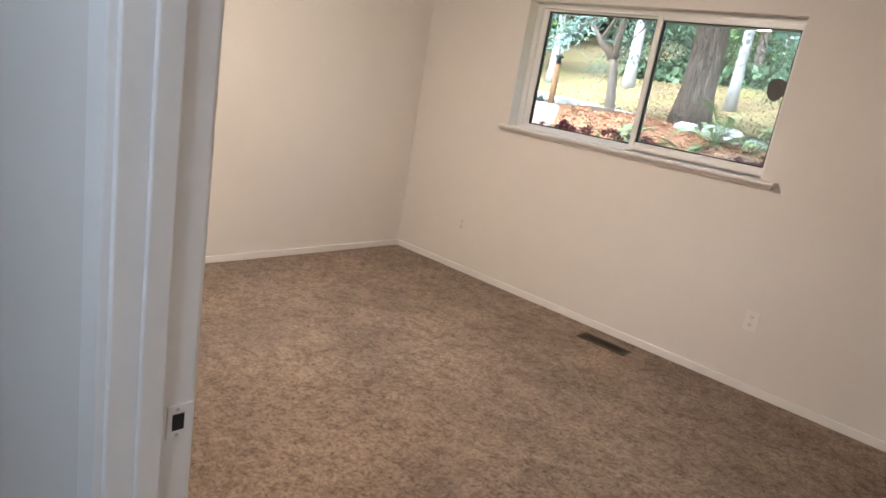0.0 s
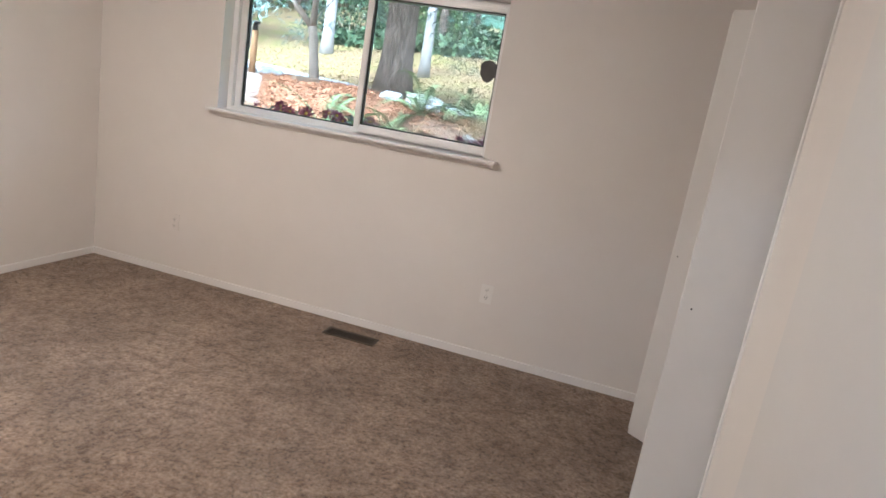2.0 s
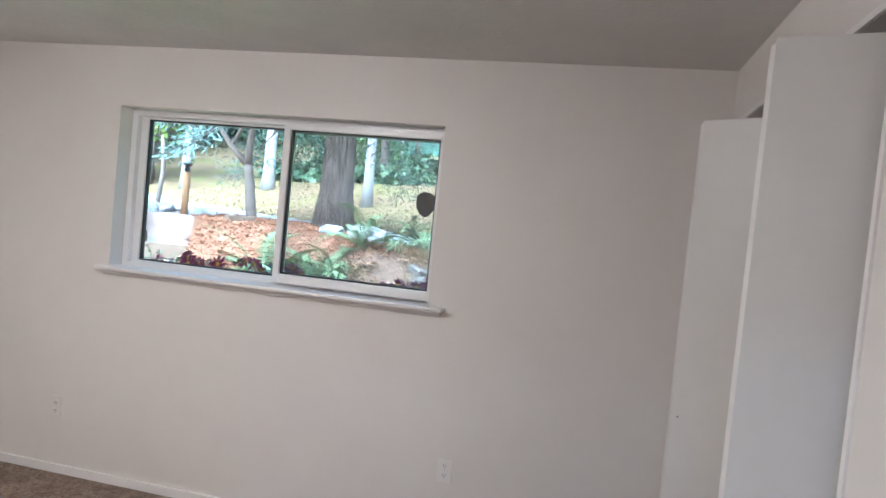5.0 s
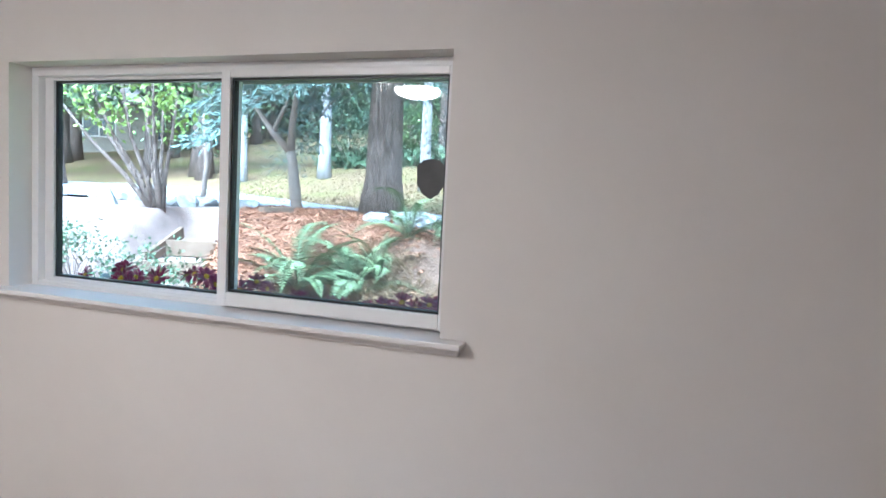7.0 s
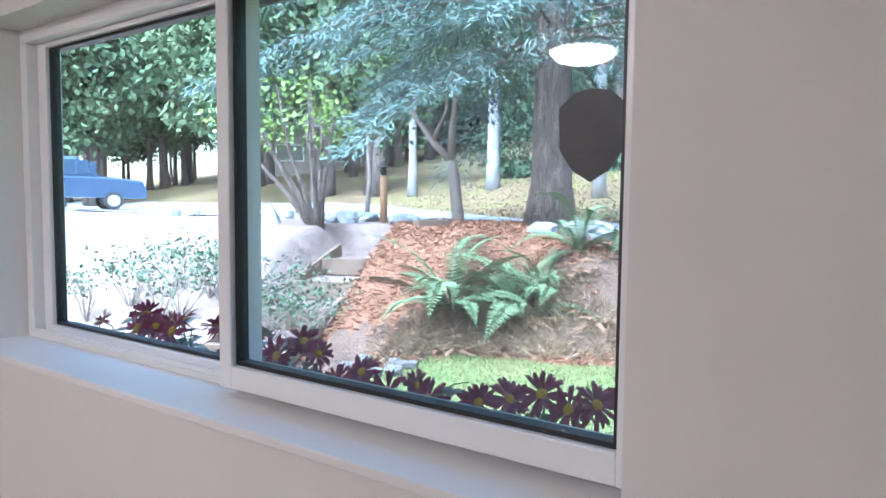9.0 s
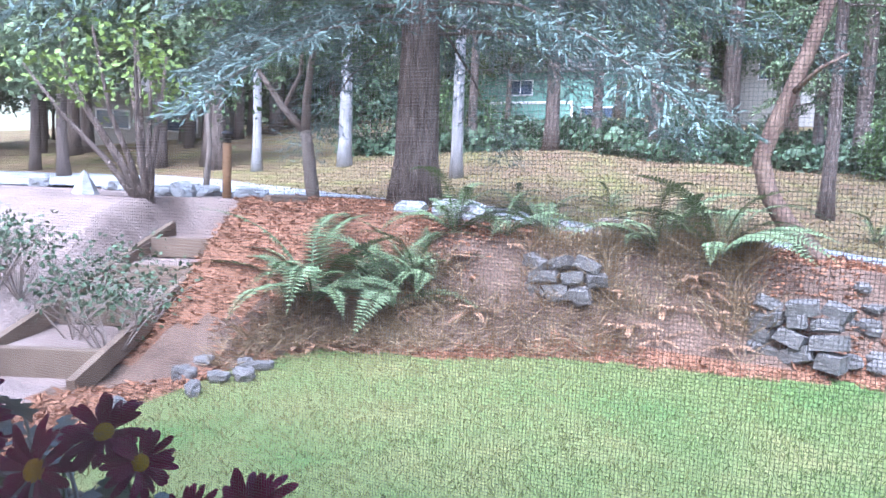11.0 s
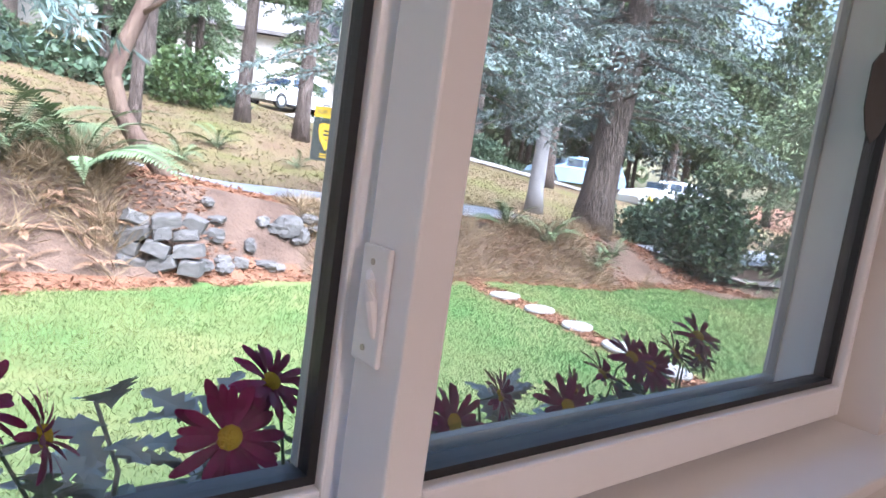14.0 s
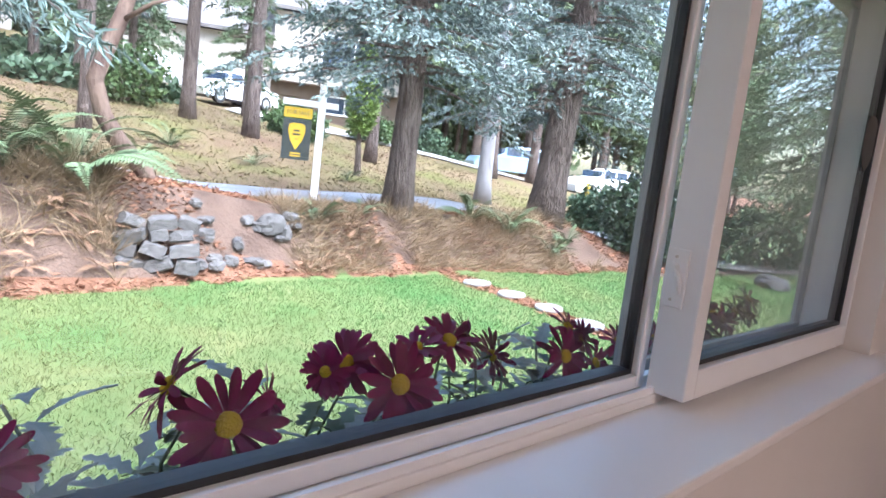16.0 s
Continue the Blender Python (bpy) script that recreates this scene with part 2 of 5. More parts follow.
M_planter = rough("planter_wood", (0.07, 0.06, 0.055), (0.13, 0.115, 0.10), 7, 0.8, 40, 0.4)
M_postwhite = rough("white_post", (0.78, 0.78, 0.78), (0.84, 0.84, 0.84), 6, 0.45, 60, 0.1)
M_signdark = rough("sign_charcoal", (0.035, 0.045, 0.042), (0.05, 0.06, 0.056), 6, 0.45, 60, 0.05)
M_yellow = rough("sign_yellow", (0.72, 0.46, 0.02), (0.78, 0.52, 0.03), 6, 0.5, 60, 0.05)
M_sidingwhite = rough("pale_siding", (0.42, 0.39, 0.35), (0.54, 0.50, 0.45), 0.8, 0.8, 12, 0.3, 0.01)
M_sidinggreen = rough("teal_siding", (0.13, 0.27, 0.22), (0.19, 0.36, 0.29), 0.7, 0.8, 12, 0.3, 0.01)
M_brown = rough("brown_siding", (0.11, 0.08, 0.06), (0.18, 0.135, 0.10), 0.8, 0.85, 10, 0.4, 0.01)
M_roof = rough("shingle_roof", (0.13, 0.12, 0.12), (0.24, 0.22, 0.21), 3, 0.95, 9, 0.8, 0.02)
M_pane = rough("house_pane", (0.03, 0.045, 0.07), (0.07, 0.11, 0.18), 1.2, 0.08, 10, 0)
M_carwhite = rough("white_car_paint", (0.72, 0.73, 0.74), (0.76, 0.77, 0.78), 2, 0.25, 10, 0)
M_carblue = rough("pale_blue_car_paint", (0.25, 0.38, 0.50), (0.30, 0.44, 0.57), 2, 0.25, 10, 0)
M_cardark = rough("dark_blue_car_paint", (0.035, 0.055, 0.10), (0.05, 0.075, 0.13), 2, 0.25, 10, 0)
M_tyre = rough("tyre_rubber", (0.018, 0.018, 0.018), (0.03, 0.03, 0.03), 9, 0.8, 60, 0.2)
M_extwall = rough("house_siding", (0.34, 0.31, 0.28), (0.42, 0.39, 0.35), 1, 0.8, 30, 0.2)


# ---- mesh helpers ----
def box(bm, x0, x1, y0, y1, z0, z1, bevel=0.0):
    g = bmesh.ops.create_cube(bm, size=1.0)
    bmesh.ops.scale(bm, vec=(abs(x1 - x0), abs(y1 - y0), abs(z1 - z0)), verts=g["verts"])
    bmesh.ops.translate(bm, vec=((x0 + x1) / 2, (y0 + y1) / 2, (z0 + z1) / 2), verts=g["verts"])
    if bevel:
        edges = list({e for v in g["verts"] for e in v.link_edges})
        bmesh.ops.bevel(bm, geom=edges, offset=bevel, segments=2, affect="EDGES", profile=0.6)


def tube(bm, pts, radii, seg=8, cap=True):
    """A tube through points, with a radius at each."""
    pts = [Vector(p) for p in pts]
    if isinstance(radii, (int, float)):
        radii = [radii] * len(pts)
    rings = []
    for k, p in enumerate(pts):
        d = (pts[min(k + 1, len(pts) - 1)] - pts[max(k - 1, 0)]).normalized()
        side = d.cross(Vector((0, 0, 1)) if abs(d.z) < 0.9 else Vector((1, 0, 0))).normalized()
        up = side.cross(d)
        rings.append([bm.verts.new(p + (side * math.cos(a) + up * math.sin(a)) * radii[k]) for a in (math.tau * i / seg for i in range(seg))])
    for a, b in zip(rings, rings[1:]):
        for i in range(seg):
            bm.faces.new((a[i], a[(i + 1) % seg], b[(i + 1) % seg], b[i]))
    if cap:
        bm.faces.new(rings[0][::-1])
        bm.faces.new(rings[-1])


def lathe(bm, profile, seg=24, at=(0, 0, 0), axis="z"):
    """A turned body from (radius, height) pairs."""
    turn = {"z": Matrix.Identity(3), "x": Matrix(((0, 0, 1), (0, 1, 0), (-1, 0, 0))), "y": Matrix(((1, 0, 0), (0, 0, 1), (0, -1, 0)))}[axis]
    rings = []
    for r, h in profile:
        rings.append([bm.verts.new(turn @ Vector((r * math.cos(math.tau * i / seg), r * math.sin(math.tau * i / seg), h)) + Vector(at)) for i in range(seg)])
    for a, b in zip(rings, rings[1:]):
        for i in range(seg):
            bm.faces.new((a[i], a[(i + 1) % seg], b[(i + 1) % seg], b[i]))
    bm.faces.new(rings[0][::-1])
    bm.faces.new(rings[-1])


def part(name, bm, material, parent=None, label="", smooth=False):
    bmesh.ops.recalc_face_normals(bm, faces=bm.faces)
    me = bpy.data.meshes.new(name)
    bm.to_mesh(me)
    bm.free()
    me.materials.append(material)
    if smooth:
        me.shade_smooth()
    ob = new(name, me)
    ob.parent = parent
    if label:
        tagged(ob, label)
    return ob


def same(ob, name, parent, m):
    """Another object on the mesh of ob, as a part."""
    o = new(name, ob.data if hasattr(ob, "data") else ob)
    o.parent = parent
    o.matrix_basis = m
    return o


def thing(name, at, label, category, group="", kind="", turn=0.0):
    ob = new(name)
    ob.matrix_basis = pose(*at, 0, 0, turn)
    ob.empty_display_size = 0.05
    return tagged(ob, label, category, group, kind)


def boxpart(name, dims, material, parent=None, bevel=0.0, label=""):
    bm = bmesh.new()
    box(bm, *dims, bevel)
    return part(name, bm, material, parent, label)


def raw(name, verts, faces, material, parent=None, smooth=False):
    me = bpy.data.meshes.new(name)
    me.from_pydata(verts, [], faces)
    me.update()
    me.materials.append(material)
    if smooth:
        me.shade_smooth()
    ob = new(name, me)
    ob.parent = parent
    return ob


def structure(ob, label, category=""):
    return tagged(ob, label, category, "", "structure")


# ---- the room ----
X0, X1, Y0, Y1, H, FL = -3.864, 0.075, 0.40, 3.727, 2.40, 0.072
WX0, WX1, WZ0, WZ1, YOUT = -2.940, -1.177, 1.222, 2.090, 3.905
HEADER = 2.153
DX0, DX1, DTOP = -0.925, -0.04, 2.06

floor_ob = structure(boxpart("floor", (X0 - 0.15, 1.2, -1.6, Y1 + 0.02, -0.12, FL), M_carpet), "beige-brown shag carpet with worn darker patches", "carpet floor")
structure(boxpart("ceiling", (X0 - 0.15, 1.2, -1.6, YOUT, H, H + 0.12), M_ceil), "off-white textured plaster ceiling", "ceiling")

bm = bmesh.new()
box(bm, X0 - 0.15, WX0, Y1, YOUT, -0.12, H)
box(bm, WX1, 1.2, Y1, YOUT, -0.12, H)
box(bm, WX0, WX1, Y1, YOUT, -0.12, WZ0)
box(bm, WX0, WX1, Y1, YOUT, WZ1, H)
structure(part("wall_north", bm, M_wall), "cream painted plaster wall around the window", "wall")
structure(boxpart("wall_west", (X0 - 0.15, X0, -0.0, Y1, 0, H), M_wall), "cream painted plaster wall", "wall")

bm = bmesh.new()
box(bm, X0, DX0 - 0.02, 0.28, Y0, 0, H)
box(bm, DX0 - 0.02, DX1 + 0.02, 0.28, Y0, DTOP + 0.02, H)
box(bm, DX1 + 0.02, X1, 0.28, Y0, 0, H)
structure(part("wall_south", bm, M_wall), "cream painted plaster wall with the doorway", "wall")

# east wall with two closet openings
C1A, C1B, C2A, C2B, EX = 2.17, 3.62, 0.52, 1.74, 0.19
bm = bmesh.new()
box(bm, X1, EX, C1B, Y1, 0, H)
box(bm, X1, EX, C2B, C1A, 0, H)
box(bm, X1, EX, 0.28, C2A, 0, H)
box(bm, X1, EX, C1A, C1B, HEADER, H)
box(bm, X1, EX, C2A, C2B, HEADER, H)
structure(part("wall_east", bm, M_wall), "cream painted wall with two closet openings", "wall")
bm = bmesh.new()
box(bm, EX + 0.75, EX + 0.85, 0.28, Y1, 0, H)
box(bm, EX, EX + 0.75, 1.95, 2.05, 0, H)
box(bm, EX, EX + 0.75, 0.28, 0.38, 0, H)
structure(part("closet_wall", bm, M_wall), "plain white closet lining", "wall")

# hall behind the doorway
bm = bmesh.new()
box(bm, -2.6, 1.2, -1.6, -1.5, 0, H)
box(bm, -2.7, -2.6, -1.6, 0.28, 0, H)
box(bm, 1.1, 1.2, -1.6, 0.28, 0, H)
structure(part("hall_wall", bm, M_wall), "plain cream hall walls", "wall")

# baseboards
BB = FL + 0.048
for n, d in enumerate([(X0, X1, Y1 - 0.013, Y1, FL, BB), (X0, X0 + 0.013, Y0, Y1 - 0.013, FL, BB), (X0 + 0.013, DX0 - 0.10, Y0, Y0 + 0.013, FL, BB), (X1 - 0.013, X1, C2B + 0.002, C1A - 0.002, FL, BB)]):
    structure(boxpart("baseboard", d, M_trim, None, 0.003), "low white painted baseboard", "baseboard")

# doorway: jambs, stop, casings
bm = bmesh.new()
box(bm, DX0 - 0.02, DX0, 0.275, Y0 + 0.003, 0, DTOP, 0.002)
box(bm, DX1, DX1 + 0.02, 0.275, Y0 + 0.003, 0, DTOP, 0.002)
box(bm, DX0 - 0.02, DX1 + 0.02, 0.275, Y0 + 0.003, DTOP, DTOP + 0.02, 0.002)
box(bm, DX0, DX0 + 0.011, 0.315, 0.352, 0, DTOP - 0.011, 0.003)
box(bm, DX1 - 0.011, DX1, 0.315, 0.352, 0, DTOP - 0.011, 0.003)
box(bm, DX0, DX1, 0.315, 0.352, DTOP - 0.011, DTOP, 0.003)
structure(part("door_frame", bm, M_trim), "white painted door jamb with stop moulding", "door frame")
bm = bmesh.new()
for y0, y1 in ((0.262, 0.279), (Y0 - 0.0, Y0 + 0.014)):
    box(bm, DX0 - 0.075, DX0 - 0.012, y0, y1, 0, DTOP + 0.012, 0.004)
    box(bm, DX0 - 0.075, X1 if y0 > 0.3 else DX1 + 0.075, y0, y1, DTOP + 0.013, DTOP + 0.075, 0.004)
    if y0 < 0.3:
        box(bm, DX1 + 0.012, DX1 + 0.075, y0, y1, 0, DTOP + 0.012, 0.004)
structure(part("trim", bm, M_trim), "white painted door casing", "trim")

# strike plate on the latch jamb
sp = thing("strike_plate", (DX0, 0.378, 0.915), "brushed nickel strike plate painted over on the jamb", "strike plate")
bm = bmesh.new()
box(bm, -0.001, 0.0025, -0.016, 0.024, -0.029, 0.029, 0.001)
part("plate", bm, M_trim, sp)
boxpart("latch_hole", (0.0015, 0.0032, -0.008, 0.011, -0.014, 0.014), M_holeshade, sp)
for z in (-0.022, 0.022):
    bm = bmesh.new()
    lathe(bm, [(0.0035, 0.002), (0.003, 0.0036)], 10, (0, 0, 0), "x")
    part("screw", bm, M_nickel, sp).location = (0, 0, z)

# the room door, standing open along the closet wall
door = thing("door_1", (-0.045, 0.430, 0.0), "white painted flush door standing open against the closet wall", "door", kind="structure", turn=0.5)
boxpart("leaf", (0.0, 0.035, 0.0, 0.835, FL + 0.012, 2.045), M_door, door, 0.002)
lev = thing("lever_handle", (0.0, 0.780, 0.925), "satin nickel lever handle", "")
lev.parent = door
bm = bmesh.new()
lathe(bm, [(0.033, 0.0), (0.033, 0.006), (0.028, 0.010), (0.014, 0.013), (0.012, 0.045)], 24, (0, 0, 0), "x")
for v in bm.verts:
    v.co.x *= -1
part("rosette", bm, M_nickel, lev, "", True)
bm = bmesh.new()
tube(bm, [(-0.045, 0.014, 0), (-0.047, -0.01, 0.001), (-0.049, -0.05, 0.0), (-0.047, -0.09, -0.006), (-0.043, -0.115, -0.014)], [0.0125, 0.0125, 0.0095, 0.0085, 0.007], 12)
part("lever", bm, M_nickel, lev, "", True)
for z in (0.25, 1.02, 1.8):
    bm = bmesh.new()
    tube(bm, [(-0.004, -0.008, z - 0.045), (-0.004, -0.008, z + 0.045)], 0.006, 10)
    part("hinge", bm, M_nickel, door, "", True)


# bifold closet doors: folded leaves standing out of the opening
def leaf(name, a, b, parent, top=2.100, thick=0.03):
    a, b = Vector((*a, 0)), Vector((*b, 0))
    d = b - a
    bm = bmesh.new()
    box(bm, 0, d.length, -thick / 2, thick / 2, FL + 0.018, top, 0.002)
    o = part(name, bm, M_door, parent)
    o.matrix_basis = Matrix.Translation(a) @ pose(0, 0, 0, 0, 0, math.degrees(math.atan2(d.y, d.x)))
    return o


def screw_hole(parent, x, y, z, nx, ny):
    bm = bmesh.new()
    lathe(bm, [(0.0032, 0.0), (0.0028, 0.0012)], 8, (0, 0, 0), "x")
    o = part("screw_hole", bm, M_holeshade, parent)
    o.matrix_basis = Matrix.Translation((x, y, z)) @ pose(0, 0, 0, 0, 0, math.degrees(math.atan2(ny, nx)))


bif = thing("bifold_door", (0, 0, 0), "white painted flush bifold closet door folded open", "bifold door", "closet bifold doors")
leaf("leaf", (0.155, 2.195), (-0.116, 2.268), bif)
leaf("leaf", (-0.111, 2.304), (0.155, 2.385), bif)
bif2 = thing("bifold_door", (0, 0, 0), "white painted flush bifold closet door folded open in the corner", "bifold door", "closet bifold doors")
leaf("leaf", (0.155, 3.10), (-0.096, 3.285), bif2)
leaf("leaf", (-0.096, 3.322), (0.155, 3.50), bif2)
bif3 = thing("bifold_door", (0, 0, 0), "white painted flush bifold closet door, closed", "bifold door", "closet bifold doors")
leaf("leaf", (0.135, 1.735), (0.135, 1.462), bif3)
leaf("leaf", (0.135, 1.457), (0.135, 1.180), bif3)
bif4 = thing("bifold_door", (0, 0, 0), "white painted flush bifold closet door, closed", "bifold door", "closet bifold doors")
leaf("leaf", (0.135, 1.175), (0.135, 0.855), bif4)
leaf("leaf", (0.135, 0.850), (0.135, 0.530), bif4)
for z, x, y in ((1.040, -0.084, 2.2435), (1.013, -0.083, 3.2566)):
    screw_hole(bif if y < 3 else bif2, x, y, z, 0.25 if y < 3 else -0.6, -1)
for n, (a, b) in enumerate(((C1A, C1B), (C2A, C2B))):
    tr = boxpart("closet_track", (0.12, 0.15, a + 0.01, b - 0.01, HEADER - 0.022, HEADER - 0.001), M_nickel, None, 0.002)
    tagged(tr, "metal track under the closet header", "door track", "closet tracks")
bm = bmesh.new()
for a, b in ((C1A, C1B), (C2A, C2B)):
    box(bm, X1 - 0.006, X1 + 0.004, a - 0.022, a - 0.001, 0, HEADER + 0.02, 0.002)
    box(bm, X1 - 0.006, X1 + 0.004, b + 0.001, b + 0.022, 0, HEADER + 0.02, 0.002)
    box(bm, X1 - 0.006, X1 + 0.004, a - 0.001, b + 0.001, HEADER + 0.001, HEADER + 0.02, 0.002)
structure(part("closet_trim", bm, M_trim), "thin white painted edge trim of the closets", "trim")

# ---- outlets, vent, ceiling lamp ----
def outlet(at, label, plate=None):
    o = thing("wall_outlet", at, label, "outlet", "wall outlets")
    boxpart("cover_plate", (-0.036, 0.036, -0.006, 0.0, -0.058, 0.058), plate or M_plastic, o, 0.002)
    for z in (-0.022, 0.022):
        r = boxpart("receptacle", (-0.017, 0.017, -0.0085, -0.004, z - 0.0145, z + 0.0145), plate or M_plastic, o, 0.003)
        for x in (-0.006, 0.006):
            boxpart("slot", (x - 0.0012, x + 0.0012, -0.0092, -0.0080, z - 0.002, z + 0.007), M_holeshade, r)
        boxpart("slot", (-0.0022, 0.0022, -0.0092, -0.0080, z - 0.010, z - 0.006), M_holeshade, r)
    bm = bmesh.new()
    lathe(bm, [(0.003, 0.0), (0.0025, 0.0015)], 10, (0, -0.006, 0), "y")
    part("screw", bm, M_nickel, o)
    return o


outlet((-1.018, Y1, 0.475), "ivory duplex outlet on the cream wall")
outlet((-3.20, Y1, 0.435), "duplex outlet painted over in the cream wall colour", M_wall)
o = outlet((X0, 1.93, 0.33), "ivory duplex outlet on the side wall")
o.matrix_basis = pose(X0, 1.93, 0.33, 0, 0, 90)

VX0, VX1, VY0, VY1 = -1.905, -1.580, 3.468, 3.580
vent = thing("floor_vent", ((VX0 + VX1) / 2, (VY0 + VY1) / 2, FL), "brown metal floor register set into the carpet", "floor vent")
hx, hy = (VX1 - VX0) / 2, (VY1 - VY0) / 2
bm = bmesh.new()
for d in ((-hx, hx, -hy, -hy + 0.014), (-hx, hx, hy - 0.014, hy), (-hx, -hx + 0.014, -hy + 0.014, hy - 0.014), (hx - 0.014, hx, -hy + 0.014, hy - 0.014)):
    box(bm, *d, 0.0, 0.007, 0.0015)
part("frame", bm, M_vent, vent)
# thin dark sheet on the carpet: shade seen between the slats, as colour
boxpart("duct", (-hx + 0.012, hx - 0.012, -hy + 0.012, hy - 0.012, 0.0005, 0.0018), M_holeshade, vent)
for k in range(24):
    x = -hx + 0.02 + k * (2 * hx - 0.04) / 23
    s = boxpart("slat", (-0.0011, 0.0011, -hy + 0.014, hy - 0.014, 0.002, 0.0062), M_vent, vent)
    s.location.x = x

lamp = thing("ceiling_lamp", (-2.18, 1.62, H), "round white flush ceiling lamp, switched on", "ceiling lamp")
bm = bmesh.new()
lathe(bm, [(0.165, 0.0), (0.168, -0.022), (0.155, -0.028)], 40)
part("base", bm, M_vinyl, lamp, "", True)
bm = bmesh.new()
lathe(bm, [(0.15, -0.026), (0.148, -0.045), (0.125, -0.068), (0.07, -0.083), (0.01, -0.087)], 40)
part("diffuser", bm, M_lampglow, lamp, "glowing opal diffuser", True)
# added cool glow in the unseen hall, so the door jamb gets light
hl = thing("hall_lamp", (-0.5, -0.75, H), "cool glowing dome added in the unseen hall to light the door jamb", "ceiling lamp")
bm = bmesh.new()
lathe(bm, [(0.13, 0.0), (0.13, -0.03), (0.10, -0.06), (0.01, -0.07)], 32)
part("diffuser", bm, M_hallglow, hl, "glowing opal diffuser", True)

# ---- the sliding window ----
win = thing("window_1", (0, 0, 0), "white vinyl two-pane sliding window with the sill", "window", kind="structure")
FY0, FY1, FR0 = 3.787, 3.898, 3.822
ST0 = -2.020
GZ0, GZ1 = 1.299, 2.030
bm = bmesh.new()
box(bm, WX0, WX1, FR0, FY1, WZ1 - 0.034, WZ1, 0.003)
box(bm, WX0, WX1, FR0, FY1, WZ0, WZ0 + 0.030, 0.003)
box(bm, WX0, WX0 + 0.034, FR0, FY1, WZ0 + 0.03, WZ1 - 0.034, 0.003)
box(bm, WX1 - 0.012, WX1, FY0, FY1, WZ0 + 0.03, WZ1 - 0.034, 0.003)
box(bm, WX0 + 0.034, WX1 - 0.012, FR0 + 0.004, FR0 + 0.011, WZ0 + 0.029, WZ0 + 0.041, 0.001)
part("window_frame", bm, M_vinyl, win)
# fixed left pane, set towards the outside
LX0, LX1, LZ0, LZ1 = -2.862, -2.027, 1.273, 2.043
bm = bmesh.new()
for d in ((WX0 + 0.034, LX0, 3.852, 3.895, WZ0 + 0.03, WZ1 - 0.034), (LX1, -2.005, 3.852, 3.876, WZ0 + 0.03, WZ1 - 0.034),
          (LX0, LX1, 3.852, 3.895, WZ0 + 0.03, LZ0), (LX0, LX1, 3.852, 3.895, LZ1, WZ1 - 0.034)):
    box(bm, *d, 0.003)
lf = part("fixed_sash", bm, M_vinyl, win)


def pane_set(x0, x1, z0, z1, y, parent):
    bm = bmesh.new()
    t = 0.008
    for d in ((x0, x0 + t, z0 + t, z1 - t), (x1 - t, x1, z0 + t, z1 - t), (x0, x1, z0, z0 + t), (x0, x1, z1 - t, z1)):
        box(bm, d[0], d[1], y - 0.003, y + 0.022, d[2], d[3])
    part("gasket", bm, M_gasket, parent)
    for yy in (y + 0.002, y + 0.016):
        g = boxpart("pane", (x0 + 0.004, x1 - 0.004, yy, yy + 0.003, z0 + 0.004, z1 - 0.004), M_glass, parent)
        g.visible_shadow = False


pane_set(LX0, LX1, LZ0, LZ1, 3.866, lf)
# sliding right sash, towards the room
RX0, RX1 = -1.984, -1.203
bm = bmesh.new()
for d in ((ST0, RX0, WZ0 + 0.031, WZ1 - 0.035), (RX1, WX1 - 0.012, WZ0 + 0.031, WZ1 - 0.035), (RX0, RX1, WZ0 + 0.031, GZ0), (RX0, RX1, GZ1, WZ1 - 0.035)):
    box(bm, d[0], d[1], FY0 - 0.008, FY0 + (0.053 if d[0] == ST0 else 0.034), d[2], d[3], 0.003)
rs = part("sliding_sash", bm, M_vinyl, win)
pane_set(RX0, RX1, GZ0, GZ1, FY0 + 0.008, rs)
bm = bmesh.new()
box(bm, ST0 - 0.005, ST0, 3.803, 3.838, 1.388, 1.476, 0.0024)
tube(bm, [(ST0 - 0.004, 3.811, 1.410), (ST0 - 0.006, 3.812, 1.422), (ST0 - 0.008, 3.815, 1.436), (ST0 - 0.007, 3.820, 1.450), (ST0 - 0.004, 3.826, 1.456)], [0.003, 0.0045, 0.005, 0.0045, 0.003], 10)
la = part("latch", bm, M_vinyl, win)
for z in (1.400, 1.464):
    bm = bmesh.new()
    lathe(bm, [(0.0026, 0.0), (0.0024, 0.001)], 10, (0, 0, 0), "x")
    part("screw", bm, M_nickel, la).matrix_basis = pose(ST0 - 0.0052, 3.822, z, 0, 0, 180)
# insect screen outside the sliding half
bm = bmesh.new()
SX0, SX1, SZ0, SZ1, SY = -2.036, -1.184, 1.262, 2.046, 3.886
for d in ((SX0, SX0 + 0.008, SZ0, SZ1), (SX1 - 0.012, SX1, SZ0, SZ1), (SX0 + 0.008, SX1 - 0.012, SZ0, SZ0 + 0.02), (SX0 + 0.008, SX1 - 0.012, SZ1 - 0.02, SZ1)):
    box(bm, d[0], d[1], SY - 0.006, SY + 0.006, d[2], d[3], 0.001)
scr = part("insect_screen", bm, M_spacer, win, "grey framed insect screen")
V, F = [], []


def wire(a, b, r):
    a, b = Vector(a), Vector(b)
    d = (b - a).normalized()
    u = d.cross(Vector((0, 1, 0))).normalized() * r
    w = Vector((0, r, 0))
    k = len(V)
    for p in (a, b):
        V.extend([tuple(p + u), tuple(p + w), tuple(p - u), tuple(p - w)])
    F.extend([(k, k + 1, k + 5, k + 4), (k + 1, k + 2, k + 6, k + 5), (k + 2, k + 3, k + 7, k + 6), (k + 3, k, k + 4, k + 7)])


